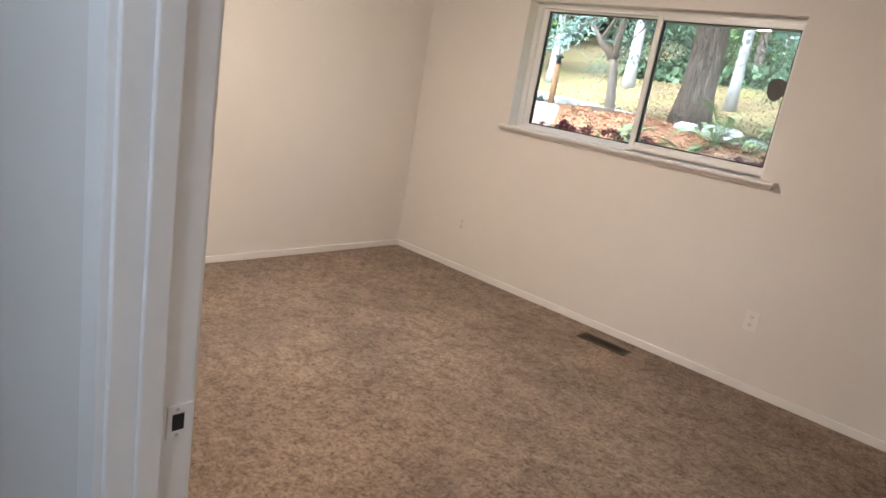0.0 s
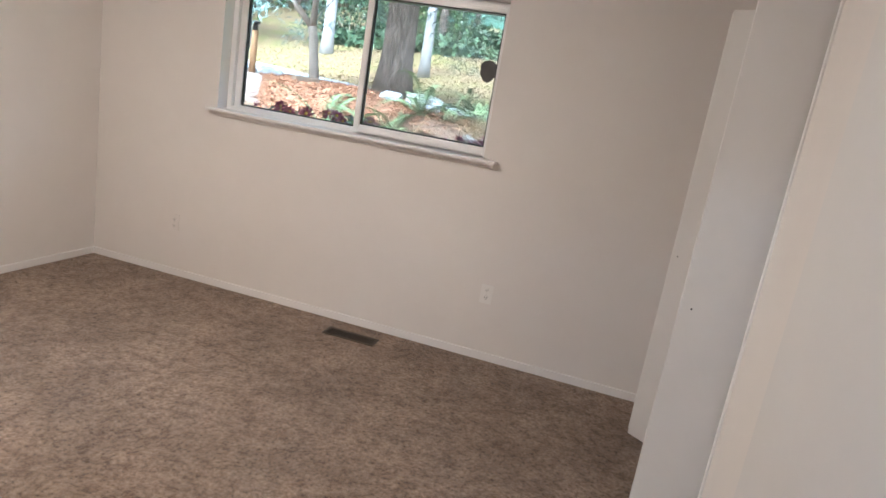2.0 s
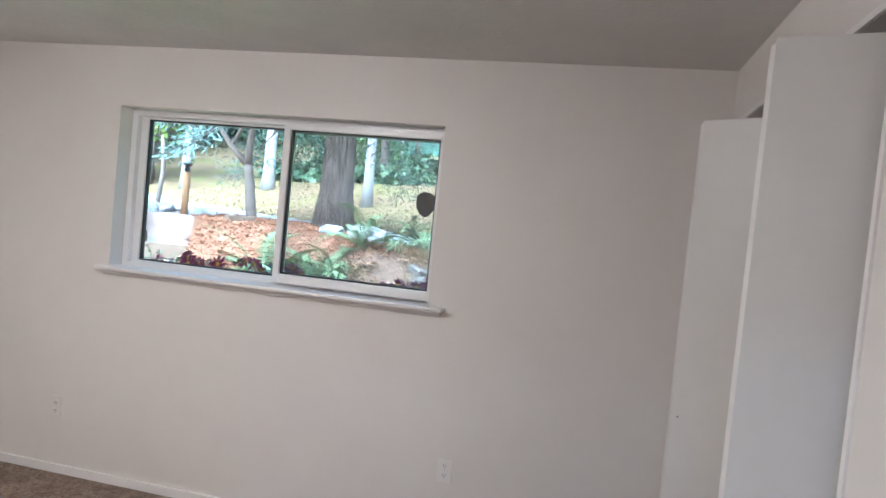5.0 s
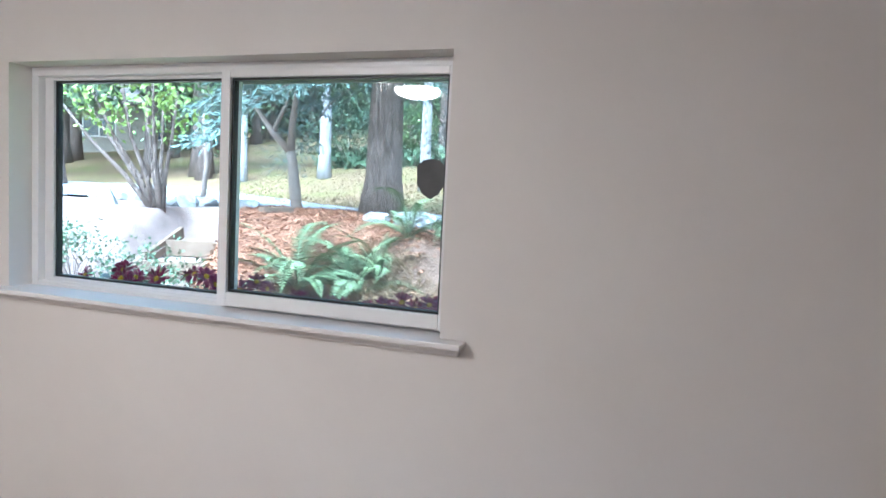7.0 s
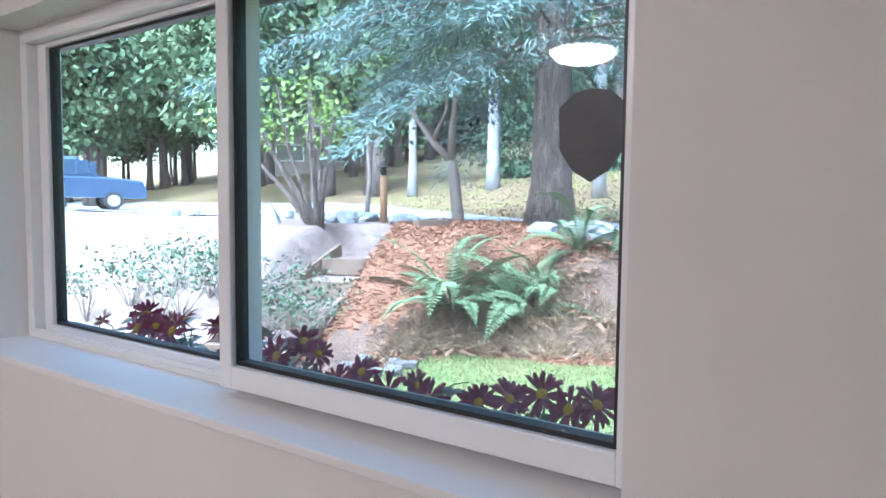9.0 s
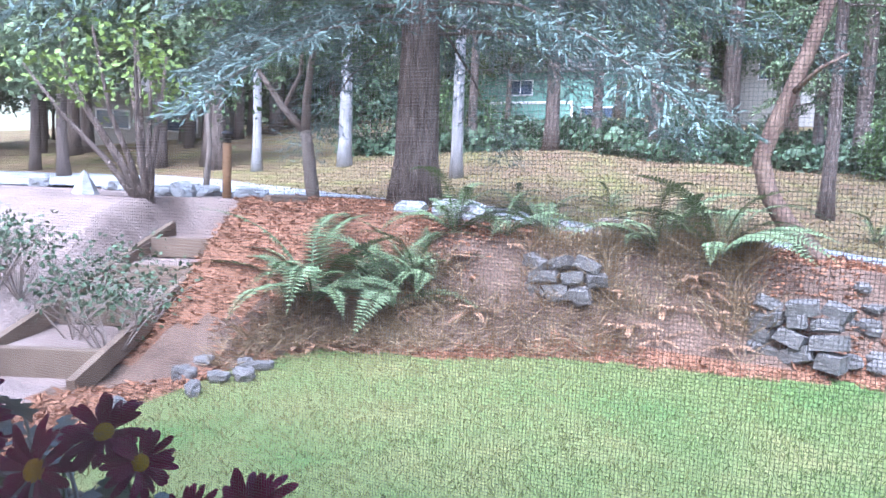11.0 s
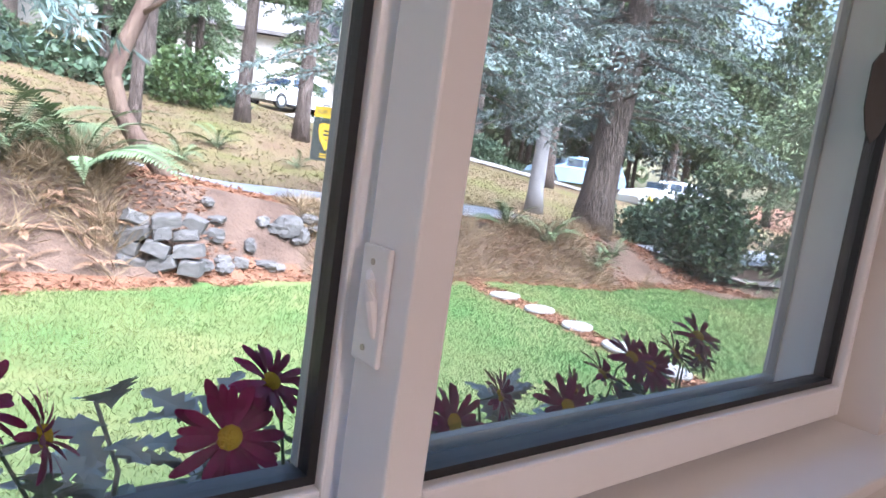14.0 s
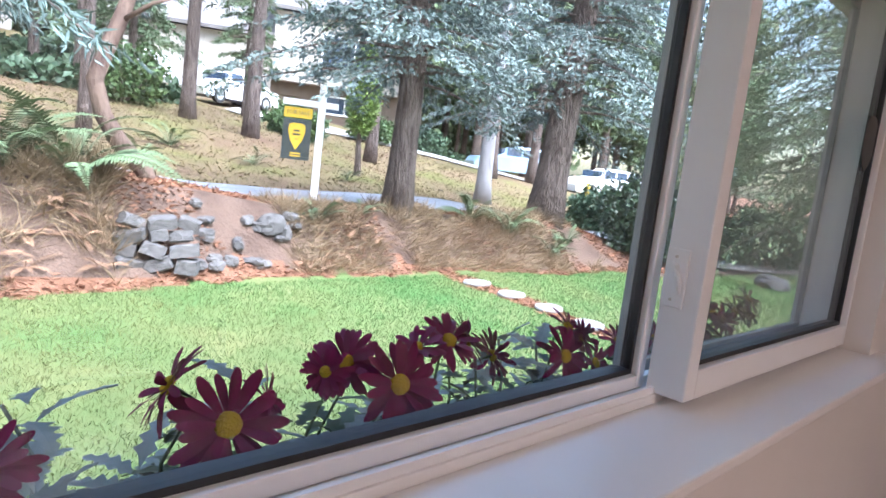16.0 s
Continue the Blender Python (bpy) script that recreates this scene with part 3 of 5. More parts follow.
PITCH = 0.0021
x = SX0 + 0.008
while x < SX1 - 0.012:
    wire((x, SY, SZ0 + 0.02), (x, SY, SZ1 - 0.02), 0.00013)
    x += PITCH
z = SZ0 + 0.02
while z < SZ1 - 0.02:
    wire((SX0 + 0.008, SY - 0.0003, z), (SX1 - 0.012, SY - 0.0003, z), 0.00013)
    z += PITCH
mesh_ob = raw("screen_mesh", V, F, M_screenwire, scr)
mesh_ob["kind"] = "stuff"
# window sill with its moulding
bm = bmesh.new()
box(bm, -2.985, -1.095, Y1 - 0.062, FR0, WZ0, WZ0 + 0.018, 0.004)
part("window_sill", bm, M_trim, win)
bm = bmesh.new()
box(bm, -2.966, -1.110, Y1 - 0.020, Y1, WZ0 - 0.026, WZ0 - 0.001, 0.005)
part("apron", bm, M_trim, win)
# dark sticker on the right pane
bm = bmesh.new()
cx, cz, w, h = -1.253, 1.715, 0.047, 0.062
out = [(-1, 0.62), (-0.55, 0.92), (0, 1.0), (0.55, 0.92), (1, 0.62), (0.95, -0.3), (0.55, -0.75), (0, -1.0), (-0.55, -0.75), (-0.95, -0.3)]
top = [bm.verts.new((cx + a * w, FY0 + 0.0065, cz + b * h)) for a, b in out]
bot = [bm.verts.new((cx + a * w, FY0 + 0.0085, cz + b * h)) for a, b in out]
bm.faces.new(top)
bm.faces.new(bot[::-1])
for i in range(len(out)):
    j = (i + 1) % len(out)
    bm.faces.new((top[i], bot[i], bot[j], top[j]))
tagged(part("window_sticker", bm, M_sticker), "dark shield-shaped sticker on the window pane", "sticker")

# ---- outdoors: ground ----
def sm(a, b, x):
    t = max(0.0, min(1.0, (x - a) / (b - a)))
    return t * t * (3 - 2 * t)


FOOT_LINE = [(-5.6, 6.3), (-4.9, 7.1), (-4.3, 8.55), (-3.8, 8.75), (-2.4, 9.25), (-1.0, 9.5), (1.5, 9.68), (3.8, 9.62), (5.2, 9.25), (9.0, 9.35)]


def foot(x):
    """Where the planted bank begins behind the lawn."""
    f = 6.3
    for (xa, ya), (xb, yb) in zip(FOOT_LINE, FOOT_LINE[1:]):
        f += (yb - ya) * max(0.0, min(1.0, (x - xa) / (xb - xa)))
    return f + 0.06 * math.sin(2.3 * x)


def road_y(x):
    return 12.45 + 0.25 * math.sin(0.3 * x) - 0.26 * max(0, x) + 0.012 * max(0, x) ** 2 + 0.21 * max(0, -x - 1)


def ground_z(x, y):
    f = foot(x)
    width = 0.95 + 2.95 * sm(-3.2, -5.6, x) + 0.5 * sm(4, 8, x)
    top = 0.85 + 0.20 * sm(1.4, -0.8, x) + 0.30 * sm(-2.0, -5.5, x) - 0.45 * sm(5.8, 9.5, x)
    z = 0.12 + 0.05 * sm(4, 9, y)
    z += (top - 0.17) * sm(f - 0.28, f - 0.28 + width * 0.9, y)
    ry = road_y(x)
    slope = 0.168 - 0.025 * sm(-8, 8, x) - 0.055 * sm(13, 26, x)
    if y > ry + 1.2:
        z += slope * (y - ry - 1.2) * min(1.0, 0.5 + (y - ry - 1.2) / 12)
    u, w = (x + 5.79) * -0.36 + (y - 6.87) * 0.933, (x + 5.79) * 0.933 + (y - 6.87) * 0.36
    if -0.4 < u < 3.9 and abs(w) < 0.75:
        line = 0.10 + 0.222 * max(0.0, u)
        z += (min(z, line) - z) * (1 - sm(0.5, 0.75, abs(w)))
    z += 0.02 * noise.noise((x * 0.9, y * 0.9, 0)) * sm(f - 0.5, f + 0.5, y)
    z += 0.06 * noise.noise((x * 0.25, y * 0.25, 3)) * sm(f, f + 2, y)
    return z


def axis(*spans):
    out = []
    for a, b, n in spans:
        out += [a + (b - a) * k / n for k in range(n)]
    return out + [spans[-1][1]]


gx = axis((-900, -120, 6), (-120, -30, 18), (-30, -14, 32), (-14, 14, 230), (14, 40, 52), (40, 120, 16), (120, 900, 6))
gy = axis((3.96, 16, 110), (16, 30, 50), (30, 70, 40), (70, 150, 16), (150, 900, 8))
V = [(x, y, ground_z(x, min(y, 75)) + max(0, min(y, 160) - 75) * 0.05) for y in gy for x in gx]
nx = len(gx)
F, MI = [], []


def zone(x, y):
    f = foot(x) + 0.22 * noise.noise((x * 1.3, y * 1.3, 7)) + 0.1 * noise.noise((x * 5, y * 5, 1))
    if 4.6 < y < 9.3 and abs(x - 2.96 + 0.18 * (8.64 - y)) < 0.17 + 0.12 * noise.noise((x * 3, y * 3, 9)):
        return 1
    if y < f - 0.30 and x > -4.6 + 0.4 * noise.noise((y * 1.1, 2, 2)):
        return 3 if (x > 7.2 and y > 8.2) else 0
    if x < -5.4 - 0.38 * (y - 6.5) + 0.3 * noise.noise((x * 1.5, y * 1.5, 4)) and y < road_y(x) + 0.2:
        return 4
    if y < f + 0.75 and y > f - 0.12:
        return 3
    if y < road_y(x) + 0.2:
        return 1
    return 2


for j in range(len(gy) - 1):
    for i in range(nx - 1):
        k = j * nx + i
        F.append((k, k + 1, k + nx + 1, k + nx))
        MI.append(zone((gx[i] + gx[i + 1]) / 2, (gy[j] + gy[j + 1]) / 2))
ground = raw("ground", V, F, M_lawn, None, True)
for m in (M_mulch, M_hill, M_soil, M_bed):
    ground.data.materials.append(m)
ground.data.polygons.foreach_set("material_index", MI)
structure(ground, "mossy lawn, mulch beds and a rising woodland slope", "ground")
gb = structure(boxpart("ground_behind", (-900, 900, -900, 3.96, -0.3, 0.02 - 0.14), M_soil), "plain soil under and behind the house", "ground")

# the drive behind the mulch bed
V, F = [], []
xs = [-60 + 0.5 * k for k in range(200)]
for x in xs:
    w = 1.15 if x > -7 else 1.15 + min(2.5, (-7 - x) * 0.35)
    for s in (-1, -0.5, 0, 0.5, 1):
        y = road_y(x) + s * w
        V.append((x, y, max(ground_z(x, y), ground_z(x, road_y(x))) + 0.02))
for k in range(len(xs) - 1):
    for s in range(4):
        a = k * 5 + s
        F.append((a, a + 5, a + 6, a + 1))
structure(raw("road", V, F, M_road, None, True), "pale grey asphalt drive across the slope", "road")
V, F = [], []
for k in range(40):
    x = 8.6 + k * 0.5
    yc = 9.75 - 0.30 * (x - 8.6) - 0.010 * (x - 8.6) ** 2
    for s in (-1, 0, 1):
        V.append((x, yc + s * (0.7 + 0.02 * k), ground_z(x, yc) + 0.03))
for k in range(39):
    for s in range(2):
        a = k * 3 + s
        F.append((a, a + 3, a + 4, a + 1))
structure(raw("pavement", V, F, M_gravel, None, True), "pale gravel drive beyond the lawn", "gravel drive")
# outer face of the house, above and below the window
structure(boxpart("eave", (-8, 6, 3.906, 4.5, 2.54, 2.68), M_extwall), "plain roof eave over the window", "eave")


# ---- foliage helpers ----
RNG = np.random.default_rng(5)


def leaves_mesh(name, centers, length, width, material, parent, droop=0.0, along=None, jitter=0.8):
    """Many small two-triangle leaves; along gives each one's main direction."""
    c = np.asarray(centers, float)
    n = len(c)
    d = RNG.normal(size=(n, 3))
    if along is not None:
        d = np.asarray(along) + jitter * d * 0.5
    d[:, 2] -= droop
    d /= np.linalg.norm(d, axis=1)[:, None] + 1e-9
    r = RNG.normal(size=(n, 3))
    s = np.cross(d, r)
    s /= np.linalg.norm(s, axis=1)[:, None] + 1e-9
    L = (length * RNG.uniform(0.7, 1.3, n))[:, None]
    W = (width * RNG.uniform(0.7, 1.3, n))[:, None]
    up = np.cross(s, d) * W * 0.35
    v = np.stack([c, c + d * L * 0.45 + s * W + up, c + d * L, c + d * L * 0.45 - s * W + up], 1).reshape(-1, 3)
    me = bpy.data.meshes.new(name)
    idx = np.arange(n)[:, None] * 4
    f = np.concatenate([idx + [0, 1, 2], idx + [0, 2, 3]], 1).reshape(-1, 3)
    me.vertices.add(len(v))
    me.vertices.foreach_set("co", v.ravel())
    me.loops.add(f.size)
    me.loops.foreach_set("vertex_index", f.ravel().astype(np.int32))
    me.polygons.add(len(f))
    me.polygons.foreach_set("loop_start", np.arange(0, f.size, 3, dtype=np.int32))
    me.polygons.foreach_set("loop_total", np.full(len(f), 3, dtype=np.int32))
    me.update(calc_edges=True)
    me.materials.append(material)
    ob = new(name, me)
    ob.parent = parent
    return ob


def trunk_bm(height, r0, r1, lean=(0, 0), flare=1.35, seg=14, wob=0.04, seed=0):
    bm = bmesh.new()
    n = 14
    pts, rad = [], []
    for k in range(n + 1):
        t = k / n
        pts.append((lean[0] * t * height + wob * noise.noise((t * 3, seed, 0)), lean[1] * t * height + wob * noise.noise((t * 3, seed, 5)), t * height - 0.15))
        rad.append((r0 + (r1 - r0) * t) * (1 + (flare - 1) * math.exp(-t * height / 0.35)))
    tube(bm, pts, rad, seg)
    for v in bm.verts:
        a = math.atan2(v.co.y, v.co.x)
        v.co += Vector((math.cos(a), math.sin(a), 0)) * 0.03 * r0 / 0.3 * noise.noise((v.co.x * 6, v.co.y * 6, v.co.z * 1.5 + seed))
    return bm, pts


def conifer(at, height, r0, z_first, spread, label, bark, needles, seed, n_branch=60, tufts=22, needle=0.10, lean=(0, 0), droop=0.35, tuft_leaves=6, group="", top=None, nw=0.012):
    """A trunk with whorls of drooping limbs, each carrying side twigs with tufts of needles."""
    rnd = random.Random(seed)
    gz = ground_z(at[0], at[1])
    t = thing("conifer_tree", (at[0], at[1], gz), label, "tree", group)
    bm, pts = trunk_bm(height, r0, r0 * 0.35, lean, seed=seed)
    part("trunk", bm, bark, t, "", True)
    bl = bmesh.new()
    C, A = [], []
    zt = top or height
    for k in range(n_branch):
        z = z_first + (zt - z_first) * ((k + rnd.random()) / n_branch)
        a = k * 2.399 + rnd.uniform(-0.4, 0.4)
        L = spread * (1.0 - 0.55 * (z - z_first) / max(0.1, height - z_first)) * rnd.uniform(0.6, 1.15)
        base = Vector((lean[0] * z, lean[1] * z, z))
        d = Vector((math.cos(a), math.sin(a), rnd.uniform(-0.05, 0.22)))
        P = [base + d * L * s + Vector((0, 0, -droop * L * s * s)) for s in (0, 0.25, 0.5, 0.75, 1.0)]
        tube(bl, P, [0.028, 0.022, 0.016, 0.010, 0.005], 5, False)
        for q in range(tufts):
            s = 0.18 + 0.82 * rnd.random()
            i = min(3, int(s * 4))
            p = P[i].lerp(P[i + 1], s * 4 - i)
            side = Vector((-d.y, d.x, 0)) * rnd.choice((-1, 1))
            off = rnd.random() * L * 0.32 * (1.15 - s)
            tip = p + side * off + d * off * 0.5 + Vector((0, 0, -droop * off * rnd.uniform(0.2, 1.3)))
            w = (side * 0.7 + d * 0.6 + Vector((0, 0, -droop))).normalized()
            for m in range(tuft_leaves):
                C.append(tip + w * (m - tuft_leaves / 2) * needle * 0.45 + Vector((rnd.gauss(0, 1), rnd.gauss(0, 1), rnd.gauss(0, 1))) * needle * 0.22)
                A.append(w)
    part("limbs", bl, bark, t)
    leaves_mesh("crown", C, needle, nw, needles, t, 0.15, A, 1.1)
    return t


def broadleaf(name, at, stems, clumps, n_leaf, leaf_size, spread, label, bark, leaf, seed, category="tree"):
    """Stems given as point lists, with leaf clumps round the given places."""
    gz = ground_z(at[0], at[1])
    t = thing(name, (at[0], at[1], gz), label, category)
    bm = bmesh.new()
    for pts, r0, r1 in stems:
        n = len(pts)
        tube(bm, pts, [r0 + (r1 - r0) * k / (n - 1) for k in range(n)], 8)
    part("trunk", bm, bark, t, "", True)
    rnd = np.random.default_rng(seed)
    C = []
    for c in clumps:
        C.append(np.asarray(c[:3]) + rnd.normal(size=(n_leaf, 3)) * np.array([1, 1, 0.7]) * (c[3] if len(c) > 3 else spread))
    if C:
        leaves_mesh("crown", np.concatenate(C), leaf_size, leaf_size * 0.32, leaf, t)
    return t


def G(x, y, dz=0.0):
    return (x, y, ground_z(x, y) + dz)


# ---- trees near the window ----
# the big fir with white rocks at its foot
conifer((-5.02, 11.75), 11.0, 0.31, 2.25, 4.8, "tall fir with a thick furrowed grey-brown trunk", M_bark, M_needle_pine, 3, 70, 100, 0.15, droop=0.38, tuft_leaves=9, top=6.2, nw=0.011)
conifer((2.96, 10.30), 11.0, 0.19, 1.75, 2.3, "blue spruce with a dark trunk and grey-blue needles", M_bark, M_needle_blue, 11, 84, 44, 0.085, droop=0.34, tuft_leaves=9, top=5.6, nw=0.016)
conifer((6.30, 10.28), 11.0, 0.29, 1.8, 2.7, "leaning blue cedar with a thick dark trunk", M_bark, M_needle_blue, 17, 88, 44, 0.085, (0.14, 0.03), droop=0.36, tuft_leaves=9, top=5.8, nw=0.016)
conifer((12.6, 6.9), 10.0, 0.30, 1.3, 5.2, "large hemlock with drooping soft green branches", M_bark, M_hemlock, 23, 90, 60, 0.14, droop=0.45, tuft_leaves=9, top=7.0, nw=0.017)
conifer((10.2, 15.3), 10.0, 0.21, 2.3, 1.6, "slender tree with pale grey bark", M_birch, M_needle_blue, 29, 30, 22, 0.08, droop=0.3, top=6.0)

# the crooked red-barked tree
cr = [(0.12, 0, -0.2), (0.05, 0, 0.08), (-0.20, 0.05, 0.35), (-0.36, 0.1, 0.62), (-0.45, 0.1, 0.95), (-0.36, 0.1, 1.25), (-0.25, 0.1, 1.55), (-0.12, 0.15, 1.95), (0.05, 0.2, 2.5), (0.0, 0.3, 3.4), (0.3, 0.3, 4.6)]
broadleaf("crooked_tree", (-0.42, 10.50), [(cr, 0.10, 0.06), ([cr[6], (-0.05, -0.2, 1.75), (0.15, -0.3, 1.85)], 0.03, 0.01), ([cr[8], (0.7, 0.1, 3.0), (1.3, 0.2, 3.6)], 0.05, 0.015)],
          [(0, 0.3, 3.6, 0.5), (0.6, 0.2, 3.3, 0.5), (1.2, 0.3, 3.7, 0.5), (0.3, 0.2, 4.6, 0.7)], 350, 0.09, 0.5, "crooked madrone with reddish mossy bark", M_madrone, M_leaf, 3)

# forked small tree by the drive
fk = [(0.08, 0, -0.2), (0.0, 0, 0.3), (-0.06, 0, 0.75), (-0.14, 0.05, 1.0)]
broadleaf("forked_tree", (-6.88, 12.1), [(fk, 0.11, 0.085), ([fk[3], (-0.5, 0, 1.35), (-0.95, 0, 1.9), (-1.2, 0, 2.6)], 0.07, 0.025), ([fk[3], (-0.1, 0, 1.5), (-0.02, 0, 2.1), (0.25, 0, 3.0)], 0.075, 0.03), ([(-0.5, 0, 1.35), (-0.35, 0.2, 1.9), (-0.3, 0.2, 2.6)], 0.04, 0.02)],
          [(-1.1, 0, 2.5, 0.45), (-0.6, 0.2, 2.7, 0.45), (0.1, 0, 2.6, 0.45), (0.5, 0, 2.9, 0.5), (-0.2, -0.2, 3.3, 0.6), (-1.5, 0, 3.0, 0.5), (0.9, 0, 2.5, 0.35)], 420, 0.09, 0.4, "small forked tree with dark stems and fresh leaves", M_twig, M_leaf, 8)

# many-stemmed rhododendron
st = []
rr = random.Random(4)
tips = []
for k in range(9):
    a = rr.uniform(0, 6.28)
    ex, ey = -0.75 + 0.95 * math.cos(a), 0.5 * math.sin(a)
    tip = (ex * 1.15, ey, rr.uniform(1.5, 2.1))
    st.append(([(0.05 * math.cos(a), 0.05 * math.sin(a), -0.1), (ex * 0.35, ey * 0.3, 0.45), (ex * 0.75, ey * 0.7, 1.0), tip], 0.05, 0.014))
    tips.append((*tip, 0.20))
    tips.append((tip[0] * 0.8 + 0.2, tip[1], tip[2] - 0.35, 0.16))
broadleaf("rhododendron", (-7.75, 9.75), st, tips, 30, 0.10, 0.2, "leggy rhododendron with bare lower stems and green leaf tufts", M_bark, M_leaf_light, 12, "shrub")
broadleaf("rhododendron", (-9.3, 12.6), [([(0, 0, -0.1), (0.1, 0, 0.8), (0.0, 0, 1.9)], 0.06, 0.03)], [(-0.6, 0, 2.0, 0.5), (0.4, 0, 2.2, 0.55), (0, 0.2, 1.7, 0.5), (1.2, 0, 2.4, 0.5)], 200, 0.10, 0.4, "dense dark green shrub behind the drive", M_twig, M_leaf, 15, "shrub")

# slim trunks on the slope
def slope_tree(x, y, r, pale, seed, crown=True):
    conifer((x, y), 12.0, r, 3.6, 2.0, "slim %s trunk on the wooded slope" % ("pale grey" if pale else "brown"), M_birch if pale else M_bark, M_needle_green, seed, 22 if crown else 6, 20, 0.17, droop=0.4, tuft_leaves=6, group="slope trees", top=8.0, nw=0.022)


for k, (x, y, r, pale) in enumerate([(4.38, 20.9, 0.19, False), (5.08, 18.7, 0.19, False), (0.8, 16.95, 0.12, False), (9.4, 19.35, 0.18, False), (-11.35, 21.05, 0.20, True), (-6.8, 18.4, 0.145, True), (-8.6, 24.9, 0.17, False), (-5.6, 23.5, 0.23, False), (-4.5, 25.2, 0.17, False), (-2.7, 25.5, 0.20, False), (-0.4, 29.2, 0.34, False), (2.9, 25.0, 0.22, False), (-14.5, 21, 0.15, True), (14.5, 19, 0.25, False), (17.5, 19.5, 0.2, False)]):
    slope_tree(x, y, r, pale, 40 + k)

conifer((8.3, 25.5), 5.5, 0.09, 1.2, 1.5, "young green conifer before the garage", M_bark, M_needle_green, 91, 40, 30, 0.13, droop=0.35, tuft_leaves=7, nw=0.02)
for k, (x, y) in enumerate([(5.6, 29.0), (2.2, 27.5), (-2.6, 30.0), (6.4, 33.0), (-14.5, 33.0)]):
    conifer((x, y), 9.0, 0.16, 1.6, 2.3, "bushy conifer on the wooded slope", M_bark, M_needle_green, 120 + k, 50, 34, 0.20, droop=0.4, tuft_leaves=7, group="slope conifers", nw=0.03)

# column-shaped bright cedar beside the sign
t = thing("columnar_cedar", G(6.0, 15.4), "bright green columnar cedar", "tree")
bm, _ = trunk_bm(1.8, 0.075, 0.04)
part("trunk", bm, M_bark, t, "", True)
zz = RNG.uniform(0, 1, 5200)
aa = RNG.uniform(0, math.tau, 5200)
rr_ = 0.37 * np.sqrt(RNG.uniform(0.2, 1, 5200)) * np.sin(np.pi * np.clip(zz * 0.92 + 0.08, 0, 1)) ** 0.6
leaves_mesh("crown", np.stack([rr_ * np.cos(aa), rr_ * np.sin(aa), 0.95 + 1.9 * zz], 1), 0.11, 0.024, M_leaf_light, t, -0.4)

# round holly at the edge of the gravel
def bush(name, at, rx, rz, n, size, leaf, label, seed):
    t = thing(name, G(*at), label, "shrub")
    rnd = np.random.default_rng(seed)
    bm = bmesh.new()
    for k in range(9):
        a = k * 0.7
        tube(bm, [(0, 0, -0.05), (0.3 * rx * math.cos(a), 0.3 * rx * math.sin(a), 0.5 * rz), (0.7 * rx * math.cos(a), 0.7 * rx * math.sin(a), 1.2 * rz)], [0.025, 0.018, 0.008], 5)
    part("stems", bm, M_twig, t)
    u = rnd.normal(size=(n, 3))
    u /= np.linalg.norm(u, axis=1)[:, None]
    lump = 1 + 0.16 * np.sin(u[:, :1] * 7 + seed) + 0.12 * np.sin(u[:, 1:2] * 9) + 0.1 * np.sin(u[:, 2:] * 8)
    c = u * lump * (rnd.uniform(0.35, 1, (n, 1)) ** 0.5) * np.array([rx, rx, rz]) + np.array([0, 0, rz * 0.95])
    c = c[c[:, 2] > 0.03]
    leaves_mesh("foliage", c, size, size * 0.33, leaf, t)
    return t


bush("holly_bush", (8.45, 9.5), 0.82, 0.84, 6500, 0.10, M_holly, "dark green rounded holly bush", 2)
bush("green_shrub", (12.7, 8.9), 1.15, 0.62, 4500, 0.13, M_ivy, "low spreading green shrub beyond the gravel", 5)
bush("green_shrub", (11.5, 12.2), 1.1, 0.55, 3500, 0.13, M_ivy, "low spreading green shrub beyond the gravel", 6)

# ---- stones, timber steps, sign and garden pieces ----
def rock_mesh(name, seed, sx, sy, sz, sub=2, rough_amp=0.28, cut=0.84):
    bm = bmesh.new()
    bmesh.ops.create_icosphere(bm, subdivisions=sub, radius=1.0)
    for v in bm.verts:
        n = noise.noise(v.co * 1.1 + Vector((seed, 0, 0))) + 0.5 * noise.noise(v.co * 2.7 + Vector((0, seed, 0)))
        v.co *= 1 + rough_amp * n
        for ax in range(3):
            v.co[ax] = max(-cut, min(cut, v.co[ax]))
        v.co = Vector((v.co.x * sx, v.co.y * sy, v.co.z * sz))
    return bm


def boulder(at, size, material, label, seed, group="", turn=0.0):
    bm = rock_mesh("rock", seed, *size, 3, 0.42, 0.9)
    o = part("rock", bm, material)
    o.matrix_basis = pose(at[0], at[1], ground_z(at[0], at[1]) + size[2] * 0.55, 0, 0, turn)
    return tagged(o, label, "rock", group)


boulder((-4.43, 10.28), (0.20, 0.15, 0.10), M_whiterock, "white weathered rock at the foot of the fir", 1.3, "white rocks")
boulder((-3.93, 10.50), (0.33, 0.22, 0.16), M_whiterock, "large white weathered rock at the foot of the fir", 4.1, "white rocks", 20)
boulder((-2.0, 11.1), (0.55, 0.30, 0.20), M_rock, "grey lichen-spotted boulder in the fern bed", 6.7, "garden boulders", 10)
boulder((0.80, 9.90), (0.17, 0.13, 0.13), M_rock, "round grey stone on the bank", 8.2, "garden boulders")
boulder((0.96, 9.84), (0.09, 0.08, 0.11), M_rock, "upright grey stone on the bank", 9.9, "garden boulders", 30)
boulder((9.05, 7.3), (0.34, 0.25, 0.15), M_rock, "dark low boulder beside the gravel", 3.3, "garden boulders", 40)
rb = random.Random(21)
